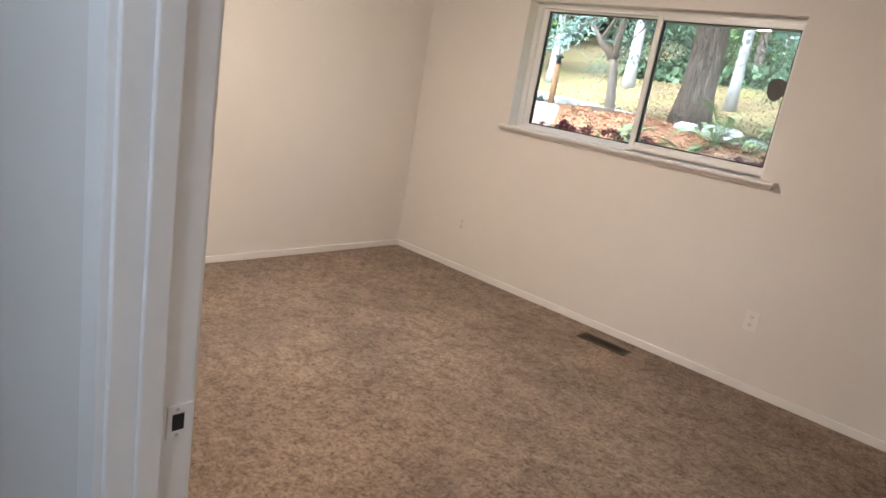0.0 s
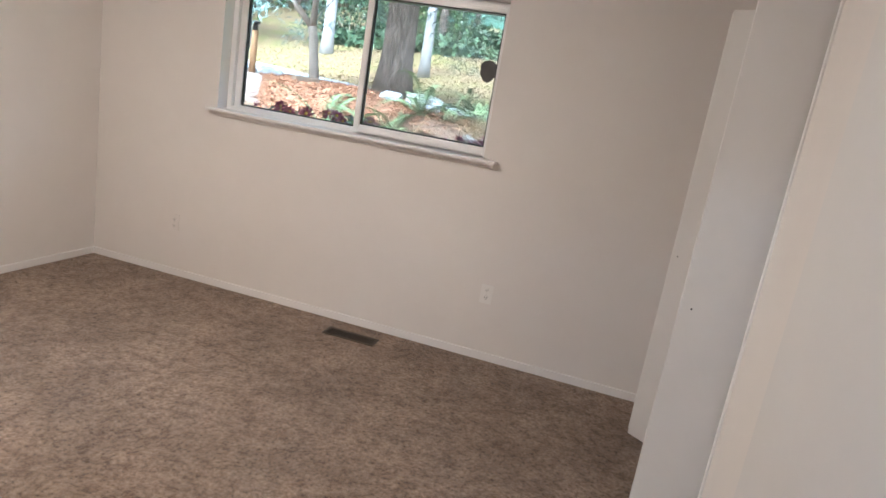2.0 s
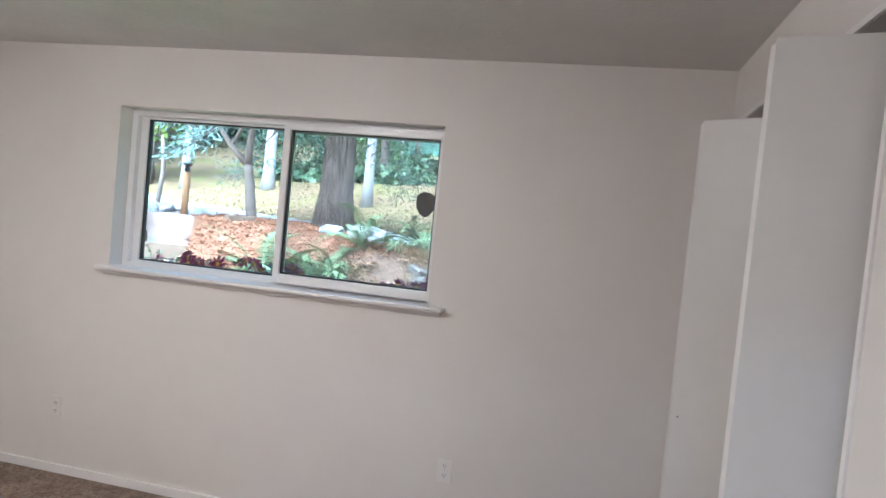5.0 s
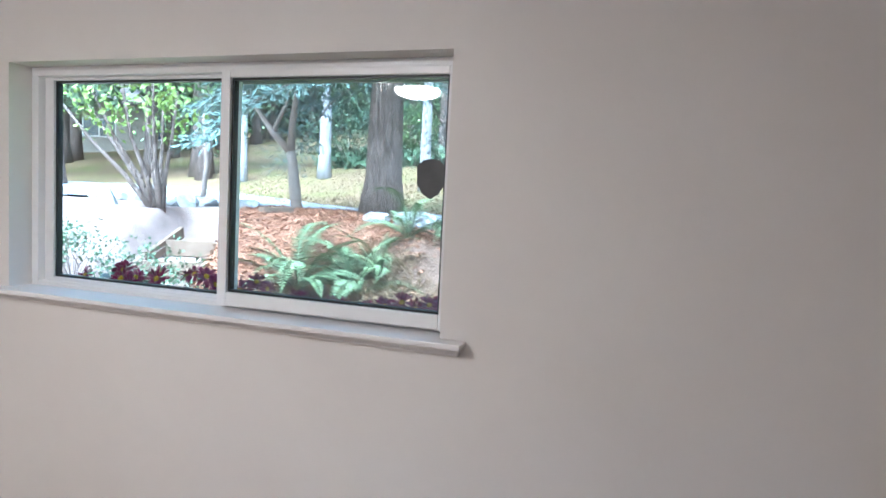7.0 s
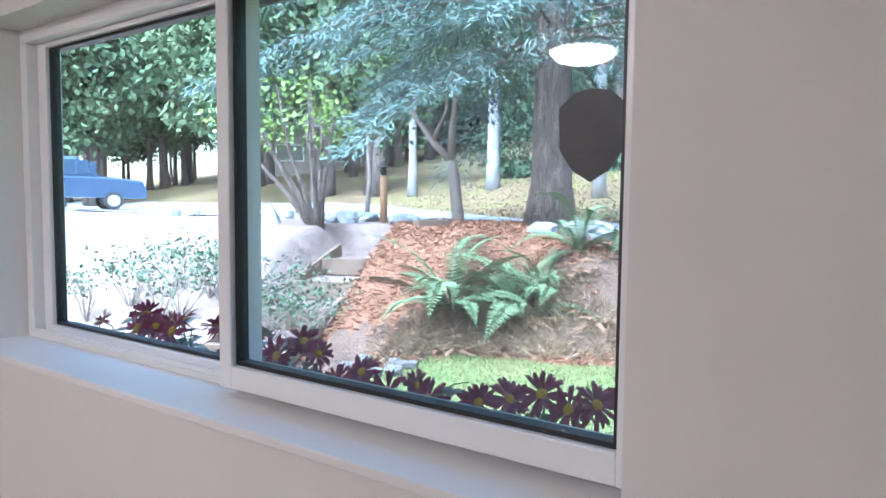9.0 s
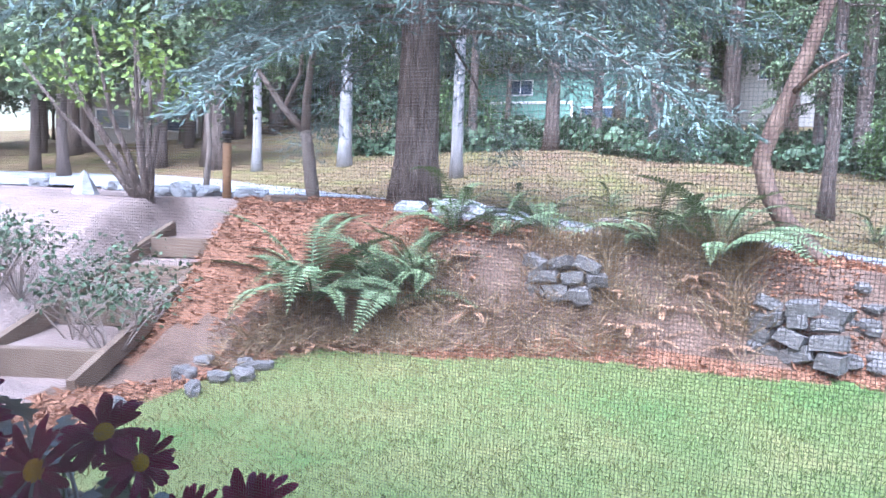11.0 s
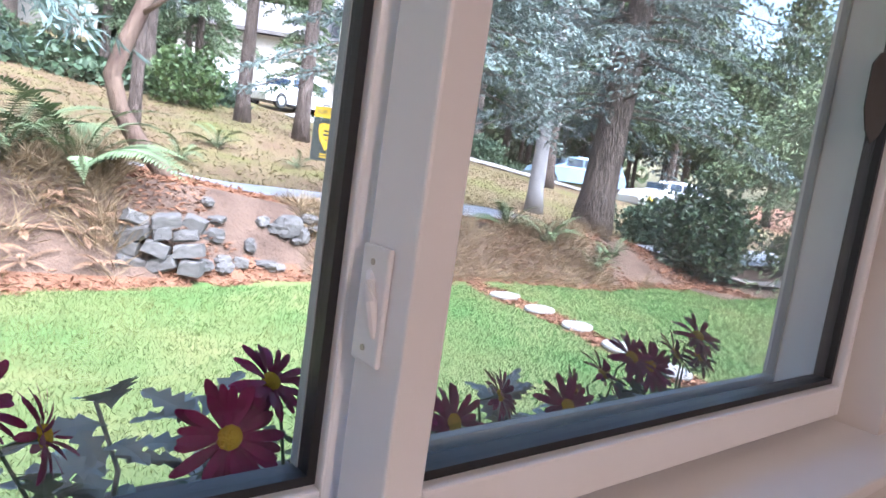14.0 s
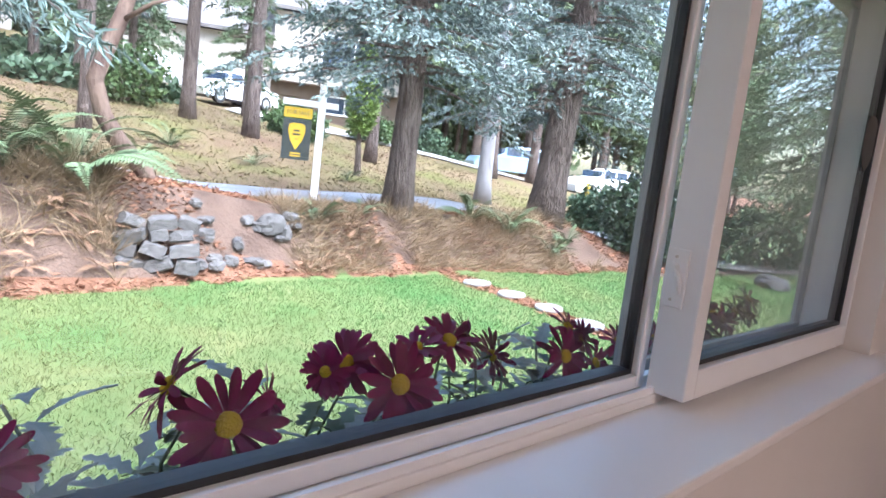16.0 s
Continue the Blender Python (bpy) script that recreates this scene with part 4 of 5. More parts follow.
for k in range(15):
    x = -0.25 + 1.4 * rb.random()
    y = foot(x) - 0.12 + 0.5 * rb.random()
    boulder((x, y), (rb.uniform(0.05, 0.15), rb.uniform(0.05, 0.1), rb.uniform(0.04, 0.08)), M_rock, "grey stone half sunk in the bank", 30 + k, "bank stones", rb.uniform(0, 180))
for k in range(22):
    x = -14.5 + 7.5 * rb.random()
    y = 11.0 + 0.6 * math.sin(x) + 1.2 * rb.random() + max(0, -x - 10) * 0.2
    boulder((x, y), (rb.uniform(0.1, 0.3), rb.uniform(0.1, 0.22), rb.uniform(0.07, 0.16)), M_whiterock, "pale border rock along the bed", 60 + k, "border rocks", rb.uniform(0, 180))
for k in range(8):
    x = -5.0 + 0.7 * rb.random()
    y = 6.3 + 1.3 * rb.random()
    boulder((x, y), (rb.uniform(0.05, 0.12), rb.uniform(0.05, 0.09), rb.uniform(0.04, 0.07)), M_rock, "small grey stone beside the steps", 90 + k, "step stones", rb.uniform(0, 180))
cone = bmesh.new()
lathe(cone, [(0.17, 0.0), (0.12, 0.12), (0.05, 0.25), (0.015, 0.30)], 7)
o = part("cone_stone", cone, M_whiterock)
o.matrix_basis = pose(*G(-8.7, 9.7))
tagged(o, "pale pointed garden stone on the mulch", "stone")


def stone_wall(at, w, h, label, seed, turn):
    """Dry-laid stones in staggered courses."""
    t = thing("stone_wall", at, label, "stone wall", "dry stone walls", turn=turn)
    rnd = random.Random(seed)
    protos = []
    for k in range(5):
        bm = rock_mesh("stone", seed + k * 3.1, 0.5, 0.5, 0.5, 2, 0.55, 0.60)
        me = bpy.data.meshes.new("stone")
        bm.to_mesh(me)
        bm.free()
        me.materials.append(M_rock)
        protos.append(me)
    z, row = 0.0, 0
    while z < h:
        rh = rnd.uniform(0.11, 0.17)
        x = -w / 2 + (0.05 if row % 2 else 0)
        while x < w / 2:
            rw = rnd.uniform(0.15, 0.30)
            m = Matrix.Translation((x + rw / 2, 0.03 * row + rnd.uniform(-0.03, 0.03), z + rh / 2)) @ Euler((rnd.uniform(-0.2, 0.2), rnd.uniform(-0.42, 0.42), rnd.uniform(-0.4, 0.4))).to_matrix().to_4x4() @ Matrix.Diagonal((rw * 1.48, 0.26, rh * 1.55, 1))
            same(protos[rnd.randrange(5)], "stone", t, m)
            x += rw
        z += rh
        row += 1
    return t


def at_ground(x, y, dz=0.0):
    return (x, y, ground_z(x, y) + dz)


stone_wall(at_ground(-0.68, 9.40, -0.05), 0.64, 0.42, "dry stacked grey stones holding the bank", 5, -14)
stone_wall(at_ground(-2.58, 9.36, -0.05), 0.60, 0.36, "dry stacked grey stones among ferns", 15, 4)

# stepping stones across the lawn
for k, (x, y) in enumerate([(2.96, 8.64), (2.90, 8.04), (2.80, 7.43), (2.64, 6.81), (2.54, 6.2), (2.42, 5.58)]):
    bm = bmesh.new()
    pr = [(0.0, -0.03), (0.20, -0.03), (0.215, 0.0), (0.205, 0.018), (0.0, 0.02)]
    lathe(bm, [(max(r, 0.004), h) for r, h in pr], 22)
    for v in bm.verts:
        v.co.x *= 0.92 + 0.05 * noise.noise((v.co.x * 5, v.co.y * 5, k))
        v.co.y *= 0.72
    o = part("stepping_stone", bm, M_paver)
    o.matrix_basis = pose(x, y, ground_z(x, y) + 0.022, 0, 0, 13 * k)
    tagged(o, "round pale concrete stepping stone in the lawn", "stepping stone", "stepping stones")

# timber steps climbing beside the bank
steps = thing("timber_steps", (0, 0, 0), "weathered timber garden steps filled with gravel", "steps")
n_st = 4
dirv = Vector((-0.36, 0.933, 0)).normalized()
sidev = Vector((dirv.y, -dirv.x, 0))
for k in range(n_st):
    c = Vector((-5.79, 6.87, 0)) + dirv * (0.90 * k)
    z = 0.29 + 0.20 * k
    m = Matrix.Translation((c.x, c.y, z)) @ pose(0, 0, 0, 0, 0, math.degrees(math.atan2(sidev.y, sidev.x)))
    bm = bmesh.new()
    box(bm, -0.40, 0.40, -0.045, 0.045, -0.20, 0.02, 0.008)
    part("riser", bm, M_timber, steps).matrix_basis = m
    bm = bmesh.new()
    box(bm, -0.39, 0.39, 0.05, 0.85, -0.3, -0.01, 0.004)
    part("tread", bm, M_bed, steps).matrix_basis = m
for s in (-1, 1):
    a = Vector((-5.79, 6.87, 0.19)) + sidev * 0.43 * s - dirv * 0.45
    b = a + dirv * (0.90 * n_st + 0.2) + Vector((0, 0, 0.20 * n_st + 0.04))
    d = b - a
    bm = bmesh.new()
    box(bm, 0, d.length, -0.03, 0.03, -0.14, 0.03, 0.006)
    o = part("side_timber", bm, M_timber, steps)
    o.matrix_basis = Matrix.Translation(a) @ Euler((0, -math.atan2(d.z, math.hypot(d.x, d.y)), math.atan2(d.y, d.x))).to_matrix().to_4x4()
for k, (x0, y0, x1, y1) in enumerate([(-6.75, 9.9, -7.4, 10.5), (-6.55, 9.75, -5.75, 9.45), (-6.35, 10.25, -5.6, 9.95), (-5.75, 9.45, -5.6, 9.95)]):
    d = Vector((x1 - x0, y1 - y0, 0))
    bm = bmesh.new()
    box(bm, 0, d.length, -0.06, 0.06, -0.06, 0.09, 0.008)
    o = part("edging_timber", bm, M_timber)
    o.matrix_basis = Matrix.Translation(G(x0, y0)) @ pose(0, 0, 0, 0, 0, math.degrees(math.atan2(d.y, d.x)))
    tagged(o, "weathered timber edging in the mulch", "timber edging", "edging timbers")

# wooden bollard lamp
bo = thing("bollard_lamp", G(-7.5, 10.95), "brown wooden bollard lamp with a dark cap", "garden lamp")
bm = bmesh.new()
lathe(bm, [(0.062, -0.05), (0.06, 0.75)], 14)
part("post", bm, M_bollard, bo, "", True)
for z in (0.77, 0.80, 0.83):
    bm = bmesh.new()
    lathe(bm, [(0.05, z), (0.072, z + 0.006), (0.05, z + 0.014)], 16)
    part("louvre", bm, M_black, bo)
bm = bmesh.new()
lathe(bm, [(0.04, 0.75), (0.04, 0.86), (0.082, 0.865), (0.08, 0.90), (0.03, 0.925)], 16)
part("cap", bm, M_black, bo, "", True)

# hanging sign on a white post
sign = thing("sign_post", G(2.13, 11.12), "white timber post with a hanging sale sign", "sign", turn=-38)
bm = bmesh.new()
box(bm, -0.048, 0.048, -0.048, 0.048, -0.3, 1.60, 0.006)
part("post", bm, M_postwhite, sign)
bm = bmesh.new()
box(bm, -0.52, 0.22, -0.042, 0.042, 1.28, 1.365, 0.006)
part("arm", bm, M_postwhite, sign)
bm = bmesh.new()
box(bm, -0.50, -0.12, -0.008, 0.008, 0.55, 1.10, 0.003)
pl = part("sign_board", bm, M_signdark, sign, "charcoal board with a yellow emblem")
bm = bmesh.new()
out = [(-0.31, 1.04), (-0.255, 1.045), (-0.20, 1.02), (-0.195, 0.94), (-0.225, 0.82), (-0.31, 0.68), (-0.395, 0.82), (-0.425, 0.94), (-0.42, 1.02), (-0.365, 1.045)]
a = [bm.verts.new((x, -0.0125, z)) for x, z in out]
b = [bm.verts.new((x, -0.008, z)) for x, z in out]
bm.faces.new(a)
bm.faces.new(b[::-1])
for i in range(len(out)):
    j = (i + 1) % len(out)
    bm.faces.new((a[i], b[i], b[j], a[j]))
part("emblem", bm, M_yellow, pl)
for x0, x1, z0, z1 in ((-0.35, -0.27, 0.93, 0.955), (-0.36, -0.26, 0.88, 0.905), (-0.33, -0.29, 0.82, 0.835)):
    boxpart("emblem_bar", (x0, x1, -0.016, -0.0125, z0, z1), M_signdark, pl)
for z in (0.60, 0.635):
    boxpart("text_bar", (-0.38, -0.24, -0.011, -0.008, z - 0.009, z + 0.009), M_yellow, pl)
bm = bmesh.new()
box(bm, -0.50, -0.12, -0.008, 0.008, 1.115, 1.255, 0.003)
rider = part("rider_board", bm, M_yellow, sign, "yellow rider board lettered FOR SALE")
cu = bpy.data.curves.new("lettering", "FONT")
cu.body, cu.size, cu.extrude, cu.align_x, cu.align_y = "FOR SALE", 0.072, 0.0015, "CENTER", "CENTER"
tmp = new("lettering_source", cu)
me = bpy.data.meshes.new_from_object(tmp.evaluated_get(bpy.context.evaluated_depsgraph_get()))
bpy.data.objects.remove(tmp)
me.materials.clear()
me.materials.append(M_signdark)
tx = new("lettering", me)
tx.parent = rider
tx.matrix_basis = Matrix.Translation((-0.31, -0.0105, 1.185)) @ pose(0, 0, 0, 90, 0, 0)
for x in (-0.46, -0.16):
    bm = bmesh.new()
    tube(bm, [(x, 0, 1.25), (x, 0, 1.285)], 0.004, 6)
    part("hook", bm, M_black, sign)

# yellow hydrant
hy = thing("fire_hydrant", G(18.8, 17.7), "yellow fire hydrant beyond the drive", "hydrant")
bm = bmesh.new()
lathe(bm, [(0.13, -0.1), (0.13, 0.05), (0.09, 0.07), (0.09, 0.45), (0.12, 0.47), (0.12, 0.52), (0.09, 0.56), (0.05, 0.64), (0.03, 0.68)], 14)
part("barrel", bm, M_yellow, hy, "", True)
for s in (-1, 1):
    bm = bmesh.new()
    lathe(bm, [(0.045, 0.0), (0.05, 0.07)], 10, (0, 0, 0), "x")
    p = part("nozzle", bm, M_yellow, hy)
    p.matrix_basis = pose(0.08 * s, 0, 0.36, 0, 0, 0 if s > 0 else 180)


# ---- ferns ----
def frond_mesh(name, L, arch, material, n=24, seed=0):
    rnd = random.Random(seed)
    V, F = [], []

    def pt(s):
        return Vector((L * s * (1 - 0.12 * s), 0, L * (arch * s - (arch + 0.15) * s * s)))
    for k in range(n):
        s = 0.08 + 0.92 * k / n
        p = pt(s)
        w = 0.115 * L * math.sin(math.pi * min(1, s * 0.9 + 0.12)) ** 0.8
        for side in (-1, 1):
            tip = p + Vector((0.35 * w, side * w, -0.22 * w + rnd.uniform(-0.1, 0.1) * w))
            fw = (0.012 if material is M_fern_dry else 0.0145) * L
            i = len(V)
            V += [tuple(p - Vector((fw * 0.6, 0, 0))), tuple(p.lerp(tip, 0.4) + Vector((-fw * 0.7, 0, 0.005))), tuple(tip), tuple(p.lerp(tip, 0.4) + Vector((fw * 0.7, 0, -0.004))), tuple(p + Vector((fw * 0.6, 0, 0)))]
            F += [(i, i + 1, i + 2, i + 3), (i, i + 3, i + 4)]
    for k in range(8):
        a, b = pt(k / 8), pt((k + 1) / 8)
        r = 0.006 * (1 - k / 9)
        i = len(V)
        V += [tuple(a + Vector((0, r, 0))), tuple(a + Vector((0, -r, 0))), tuple(a + Vector((0, 0, r))), tuple(b + Vector((0, r, 0))), tuple(b + Vector((0, -r, 0))), tuple(b + Vector((0, 0, r)))]
        F += [(i, i + 1, i + 4, i + 3), (i + 1, i + 2, i + 5, i + 4), (i + 2, i, i + 3, i + 5)]
    me = bpy.data.meshes.new(name)
    me.from_pydata(V, [], F)
    me.update()
    me.materials.append(material)
    return me


FR_G = [frond_mesh("frond", 0.75, a, M_fern, 32, k) for k, a in enumerate((0.9, 0.65, 0.45))]
FR_D = [frond_mesh("frond", 0.62, a, M_fern_dry, 24, 9 + k) for k, a in enumerate((0.5, 0.2, 0.0))]


def fern(x, y, scale, n, dry, seed, label, dz=0.0):
    if y < 10.4 and x < 3:
        y += 0.45 * sm(-4.3, -2.6, x)
    t = thing("fern", G(x, y, dz), label, "fern", "dry fern clumps" if dry else "sword ferns")
    rnd = random.Random(seed)
    for k in range(n):
        a = 360 * k / n + rnd.uniform(-18, 18)
        s = scale * rnd.uniform(0.6, 1.15) * (0.5 if dry else 1)
        m = pose(0.03 * math.cos(radians(a)), 0.03 * math.sin(radians(a)), 0.0, rnd.uniform(-22, 22), rnd.uniform(-28, 12) if dry else rnd.uniform(-52, -6), a) @ Matrix.Diagonal((s, s, s, 1))
        same(rnd.choice(FR_D if dry else FR_G), "frond", t, m)
    return t


for k, (x, y, s, n) in enumerate([(-4.6, 8.55, 1.75, 22), (-4.05, 8.9, 1.6, 20), (-3.6, 9.3, 1.3, 16), (-3.15, 9.35, 1.0, 14), (-3.2, 11.4, 1.1, 14), (-3.75, 10.9, 0.7, 10), (-1.75, 9.55, 1.45, 18), (-1.2, 9.5, 1.5, 20), (-1.5, 10.2, 1.3, 16), (-2.0, 9.9, 0.9, 12), (1.5, 9.55, 0.75, 12), (2.15, 9.6, 0.6, 10), (4.15, 10.0, 0.95, 15), (4.65, 9.65, 0.9, 14), (5.35, 9.3, 0.9, 13), (2.4, 16.9, 1.1, 12), (6.1, 9.6, 0.8, 12), (1.2, 15.2, 0.9, 10), (3.6, 15.6, 0.8, 10), (-1.2, 15.0, 0.9, 11), (-2.9, 16.2, 1.0, 11), (5.2, 14.6, 0.8, 10), (-4.1, 13.9, 1.0, 12), (-2.8, 9.65, 0.8, 12), (-3.8, 8.95, 1.35, 18)]):
    fern(x, y, s, n, False, 100 + k, "green sword fern with arching fronds on the bank")
for k, (x, y, s, n) in enumerate([(-4.5, 8.15, 0.9, 14), (-4.0, 8.5, 0.9, 14), (-3.5, 9.0, 0.9, 14), (-3.05, 9.1, 0.8, 12), (-2.0, 9.15, 0.9, 14), (-1.65, 9.1, 1.0, 16), (-1.2, 9.1, 0.9, 14), (1.55, 9.3, 0.7, 14), (2.0, 9.35, 0.65, 12), (1.1, 9.25, 0.5, 10), (4.6, 9.3, 0.6, 12), (5.6, 9.1, 0.7, 12), (6.4, 9.2, 0.7, 12), (-1.4, 9.3, 1.1, 18), (-0.95, 9.2, 0.9, 16), (1.8, 9.5, 0.8, 16), (-3.8, 8.8, 0.9, 16), (-2.85, 9.3, 0.9, 16)]):
    fern(x, y, s, n, True, 200 + k, "dried reddish-brown fern clump drooping on the bank")

rd = random.Random(31)
for k in range(26):
    x = -4.3 + 0.27 * k + rd.uniform(-0.1, 0.1)
    if -1.0 < x < 0.95 or -2.95 < x < -2.25:
        continue
    fern(x, foot(x) + rd.uniform(-0.12, 0.28) - 0.45 * (sm(-4.3, -2.6, x) if x < 3 else 0), rd.uniform(0.75, 1.1), 14, True, 260 + k, "dried reddish-brown fern clump drooping on the bank")


# bare grey shrubs and low plants left of the steps
def twig_shrub(x, y, h, n, seed, leafy):
    rnd = random.Random(seed)
    t = thing("twiggy_shrub", G(x, y), "bare grey twiggy shrub with a few leaves", "shrub", "twiggy shrubs")
    bm = bmesh.new()
    tips = []
    for k in range(n):
        a = rnd.uniform(0, 6.28)
        e = Vector((math.cos(a) * h * rnd.uniform(0.3, 0.8), math.sin(a) * h * rnd.uniform(0.3, 0.8), h * rnd.uniform(0.6, 1.1)))
        mid = e * 0.5 + Vector((rnd.uniform(-0.08, 0.08), rnd.uniform(-0.08, 0.08), 0.05))
        tube(bm, [(0, 0, -0.03), mid, e], [0.008, 0.006, 0.002], 4, False)
        for q in range(3):
            f = mid.lerp(e, rnd.random())
            g = f + Vector((rnd.uniform(-0.2, 0.2), rnd.uniform(-0.2, 0.2), rnd.uniform(0.03, 0.2)))
            tube(bm, [f, g], [0.004, 0.0015], 4, False)
            tips.append(g)
    part("twigs", bm, M_twig, t)
    C = [p + Vector((rnd.gauss(0, 0.05), rnd.gauss(0, 0.05), rnd.gauss(0, 0.05))) for p in tips for _ in range(leafy)]
    leaves_mesh("foliage", C, 0.05, 0.016, M_ivy, t)


for k in range(11):
    twig_shrub(-8.3 + 0.28 * k + 0.1 * math.sin(k * 5), 6.7 + 0.9 * ((k * 7) % 5) / 5 + 0.05 * k, 0.55, 13, 300 + k, 6)


# ---- window box with daisies and silver foliage ----
pb = thing("window_box", (0, 0, 0), "dark wooden window box filled with soil", "planter")
for d in ((-2.95, -1.14, 3.958, 3.972, 0.98, 1.145), (-2.95, -1.14, 4.13, 4.144, 0.98, 1.145), (-2.95, -2.936, 3.972, 4.13, 0.98, 1.145), (-1.154, -1.14, 3.972, 4.13, 0.98, 1.145), (-2.936, -1.154, 3.972, 4.13, 0.98, 0.994)):
    boxpart("board", d, M_planter, pb, 0.003)
bm = bmesh.new()
bmesh.ops.create_grid(bm, x_segments=60, y_segments=6, size=1.0)
for v in bm.verts:
    v.co = Vector((-2.045 + v.co.x * 0.89, 4.051 + v.co.y * 0.078, 1.130 + 0.012 * noise.noise(v.co * 9)))
part("soil", bm, M_soil, pb)


def petal_mesh(L, w, lift):
    V, F = [], []
    prof = [(0.0, 0.25), (0.25, 0.65), (0.55, 0.98), (0.8, 0.95), (0.94, 0.6), (1.0, 0.22)]
    for s, k in prof:
        z = lift * L * s - 0.28 * L * s * s
        for q, dz in ((-1, 0.05), (0, 0.0), (1, 0.05)):
            V.append((L * s, q * w * k, z + dz * w))
    for i in range(len(prof) - 1):
        for j in (0, 1):
            a = i * 3 + j
            F.append((a, a + 1, a + 4, a + 3))
    me = bpy.data.meshes.new("petal")
    me.from_pydata(V, [], F)
    me.update()
    me.materials.append(M_petal)
    me.shade_smooth()
    return me


PETALS = [petal_mesh(0.042, 0.0055, 0.20), petal_mesh(0.036, 0.0052, 0.70), petal_mesh(0.045, 0.0056, 0.0), petal_mesh(0.040, 0.0050, 0.42)]
bm = bmesh.new()
lathe(bm, [(0.0105, -0.002), (0.0118, 0.002), (0.0105, 0.006), (0.007, 0.0085), (0.001, 0.0095)], 18)
me_disc = bpy.data.meshes.new("flower_center")
bm.to_mesh(me_disc)
bm.free()
me_disc.materials.append(M_disc)
me_disc.shade_smooth()


def lobed_leaf(name, L, W, lobes, material, curl):
    V, F = [(0, 0, 0)], []
    pts = []
    for k in range(lobes * 2 + 1):
        s = 0.2 + 0.8 * k / (lobes * 2)
        w = W * math.sin(math.pi * min(0.97, 0.15 + 0.85 * s * 0.92)) * (1.0 if k % 2 else 0.42)
        pts.append((s, w))
    mid = []
    for s, w in pts:
        i = len(V)
        z = -curl * L * s * s
        V += [(L * s, -w, z + 0.12 * w), (L * s * 0.97, 0, z), (L * s, w, z + 0.12 * w)]
        mid.append(i)
    for a, b in zip(mid, mid[1:]):
        F += [(a, a + 1, b + 1, b), (a + 1, a + 2, b + 2, b + 1)]
    F += [(0, mid[0] + 1, mid[0]), (0, mid[0] + 2, mid[0] + 1)]
    me = bpy.data.meshes.new(name)
    me.from_pydata(V, [], F)
    me.update()
    me.materials.append(material)
    return me


LEAF_G = [lobed_leaf("leaf", 0.055, 0.017, 3, M_stem, 0.5), lobed_leaf("leaf", 0.042, 0.013, 3, M_stem, 0.2)]
LEAF_S = [lobed_leaf("leaf", 0.075, 0.016, 4, M_silver, 0.6), lobed_leaf("leaf", 0.06, 0.020, 4, M_silver, 0.3)]
rf = random.Random(77)
SOIL = 1.130


def daisy(x, y, z, tilt, yaw, size, n_pet, seed):
    """A bloom on its stem; tilt is how far it leans from straight up, yaw the way it leans (0 is towards the room)."""
    rnd = random.Random(seed)
    t = thing("daisy", (x, y, SOIL), "crimson daisy with a yellow centre in the window box", "flower", "window box daisies")
    top = Vector((0, 0, z - SOIL))
    face = Euler((radians(tilt), 0, radians(yaw))).to_matrix() @ Vector((0, 0, 1))
    bm = bmesh.new()
    base = Vector((rnd.uniform(-0.02, 0.02), max(0.01, 4.02 - y) + rnd.uniform(0, 0.03), -0.01))
    tube(bm, [base, base * 0.6 + top * 0.5, top - face * 0.03, top - face * 0.003], [0.0022, 0.002, 0.0017, 0.0032], 6)
    part("stem", bm, M_stem, t)
    M0 = Matrix.Translation(top) @ Euler((radians(tilt), 0, radians(yaw))).to_matrix().to_4x4() @ Matrix.Diagonal((size, size, size, 1))
    same(me_disc, "flower_center", t, M0)
    for k in range(n_pet):
        a = 360 * k / n_pet + rnd.uniform(-6, 6)
        s = rnd.uniform(0.88, 1.08)
        m = M0 @ pose(0, 0, 0.0012 * (k % 3), rnd.uniform(-14, 14), rnd.uniform(-9, 9), a) @ Matrix.Translation((0.008, 0, 0)) @ Matrix.Diagonal((s, s, s, 1))
        same(PETALS[(k * 2 + k // 2) % 4], "petal", t, m)
    for k in range(7):
        h = rnd.uniform(0.1, 0.8)
        p = base.lerp(top, h)
        m = Matrix.Translation(p) @ pose(0, 0, 0, rnd.uniform(-30, 30), rnd.uniform(-35, 20), rnd.uniform(0, 360))
        same(rnd.choice(LEAF_G), "leaf", t, m)
    return t


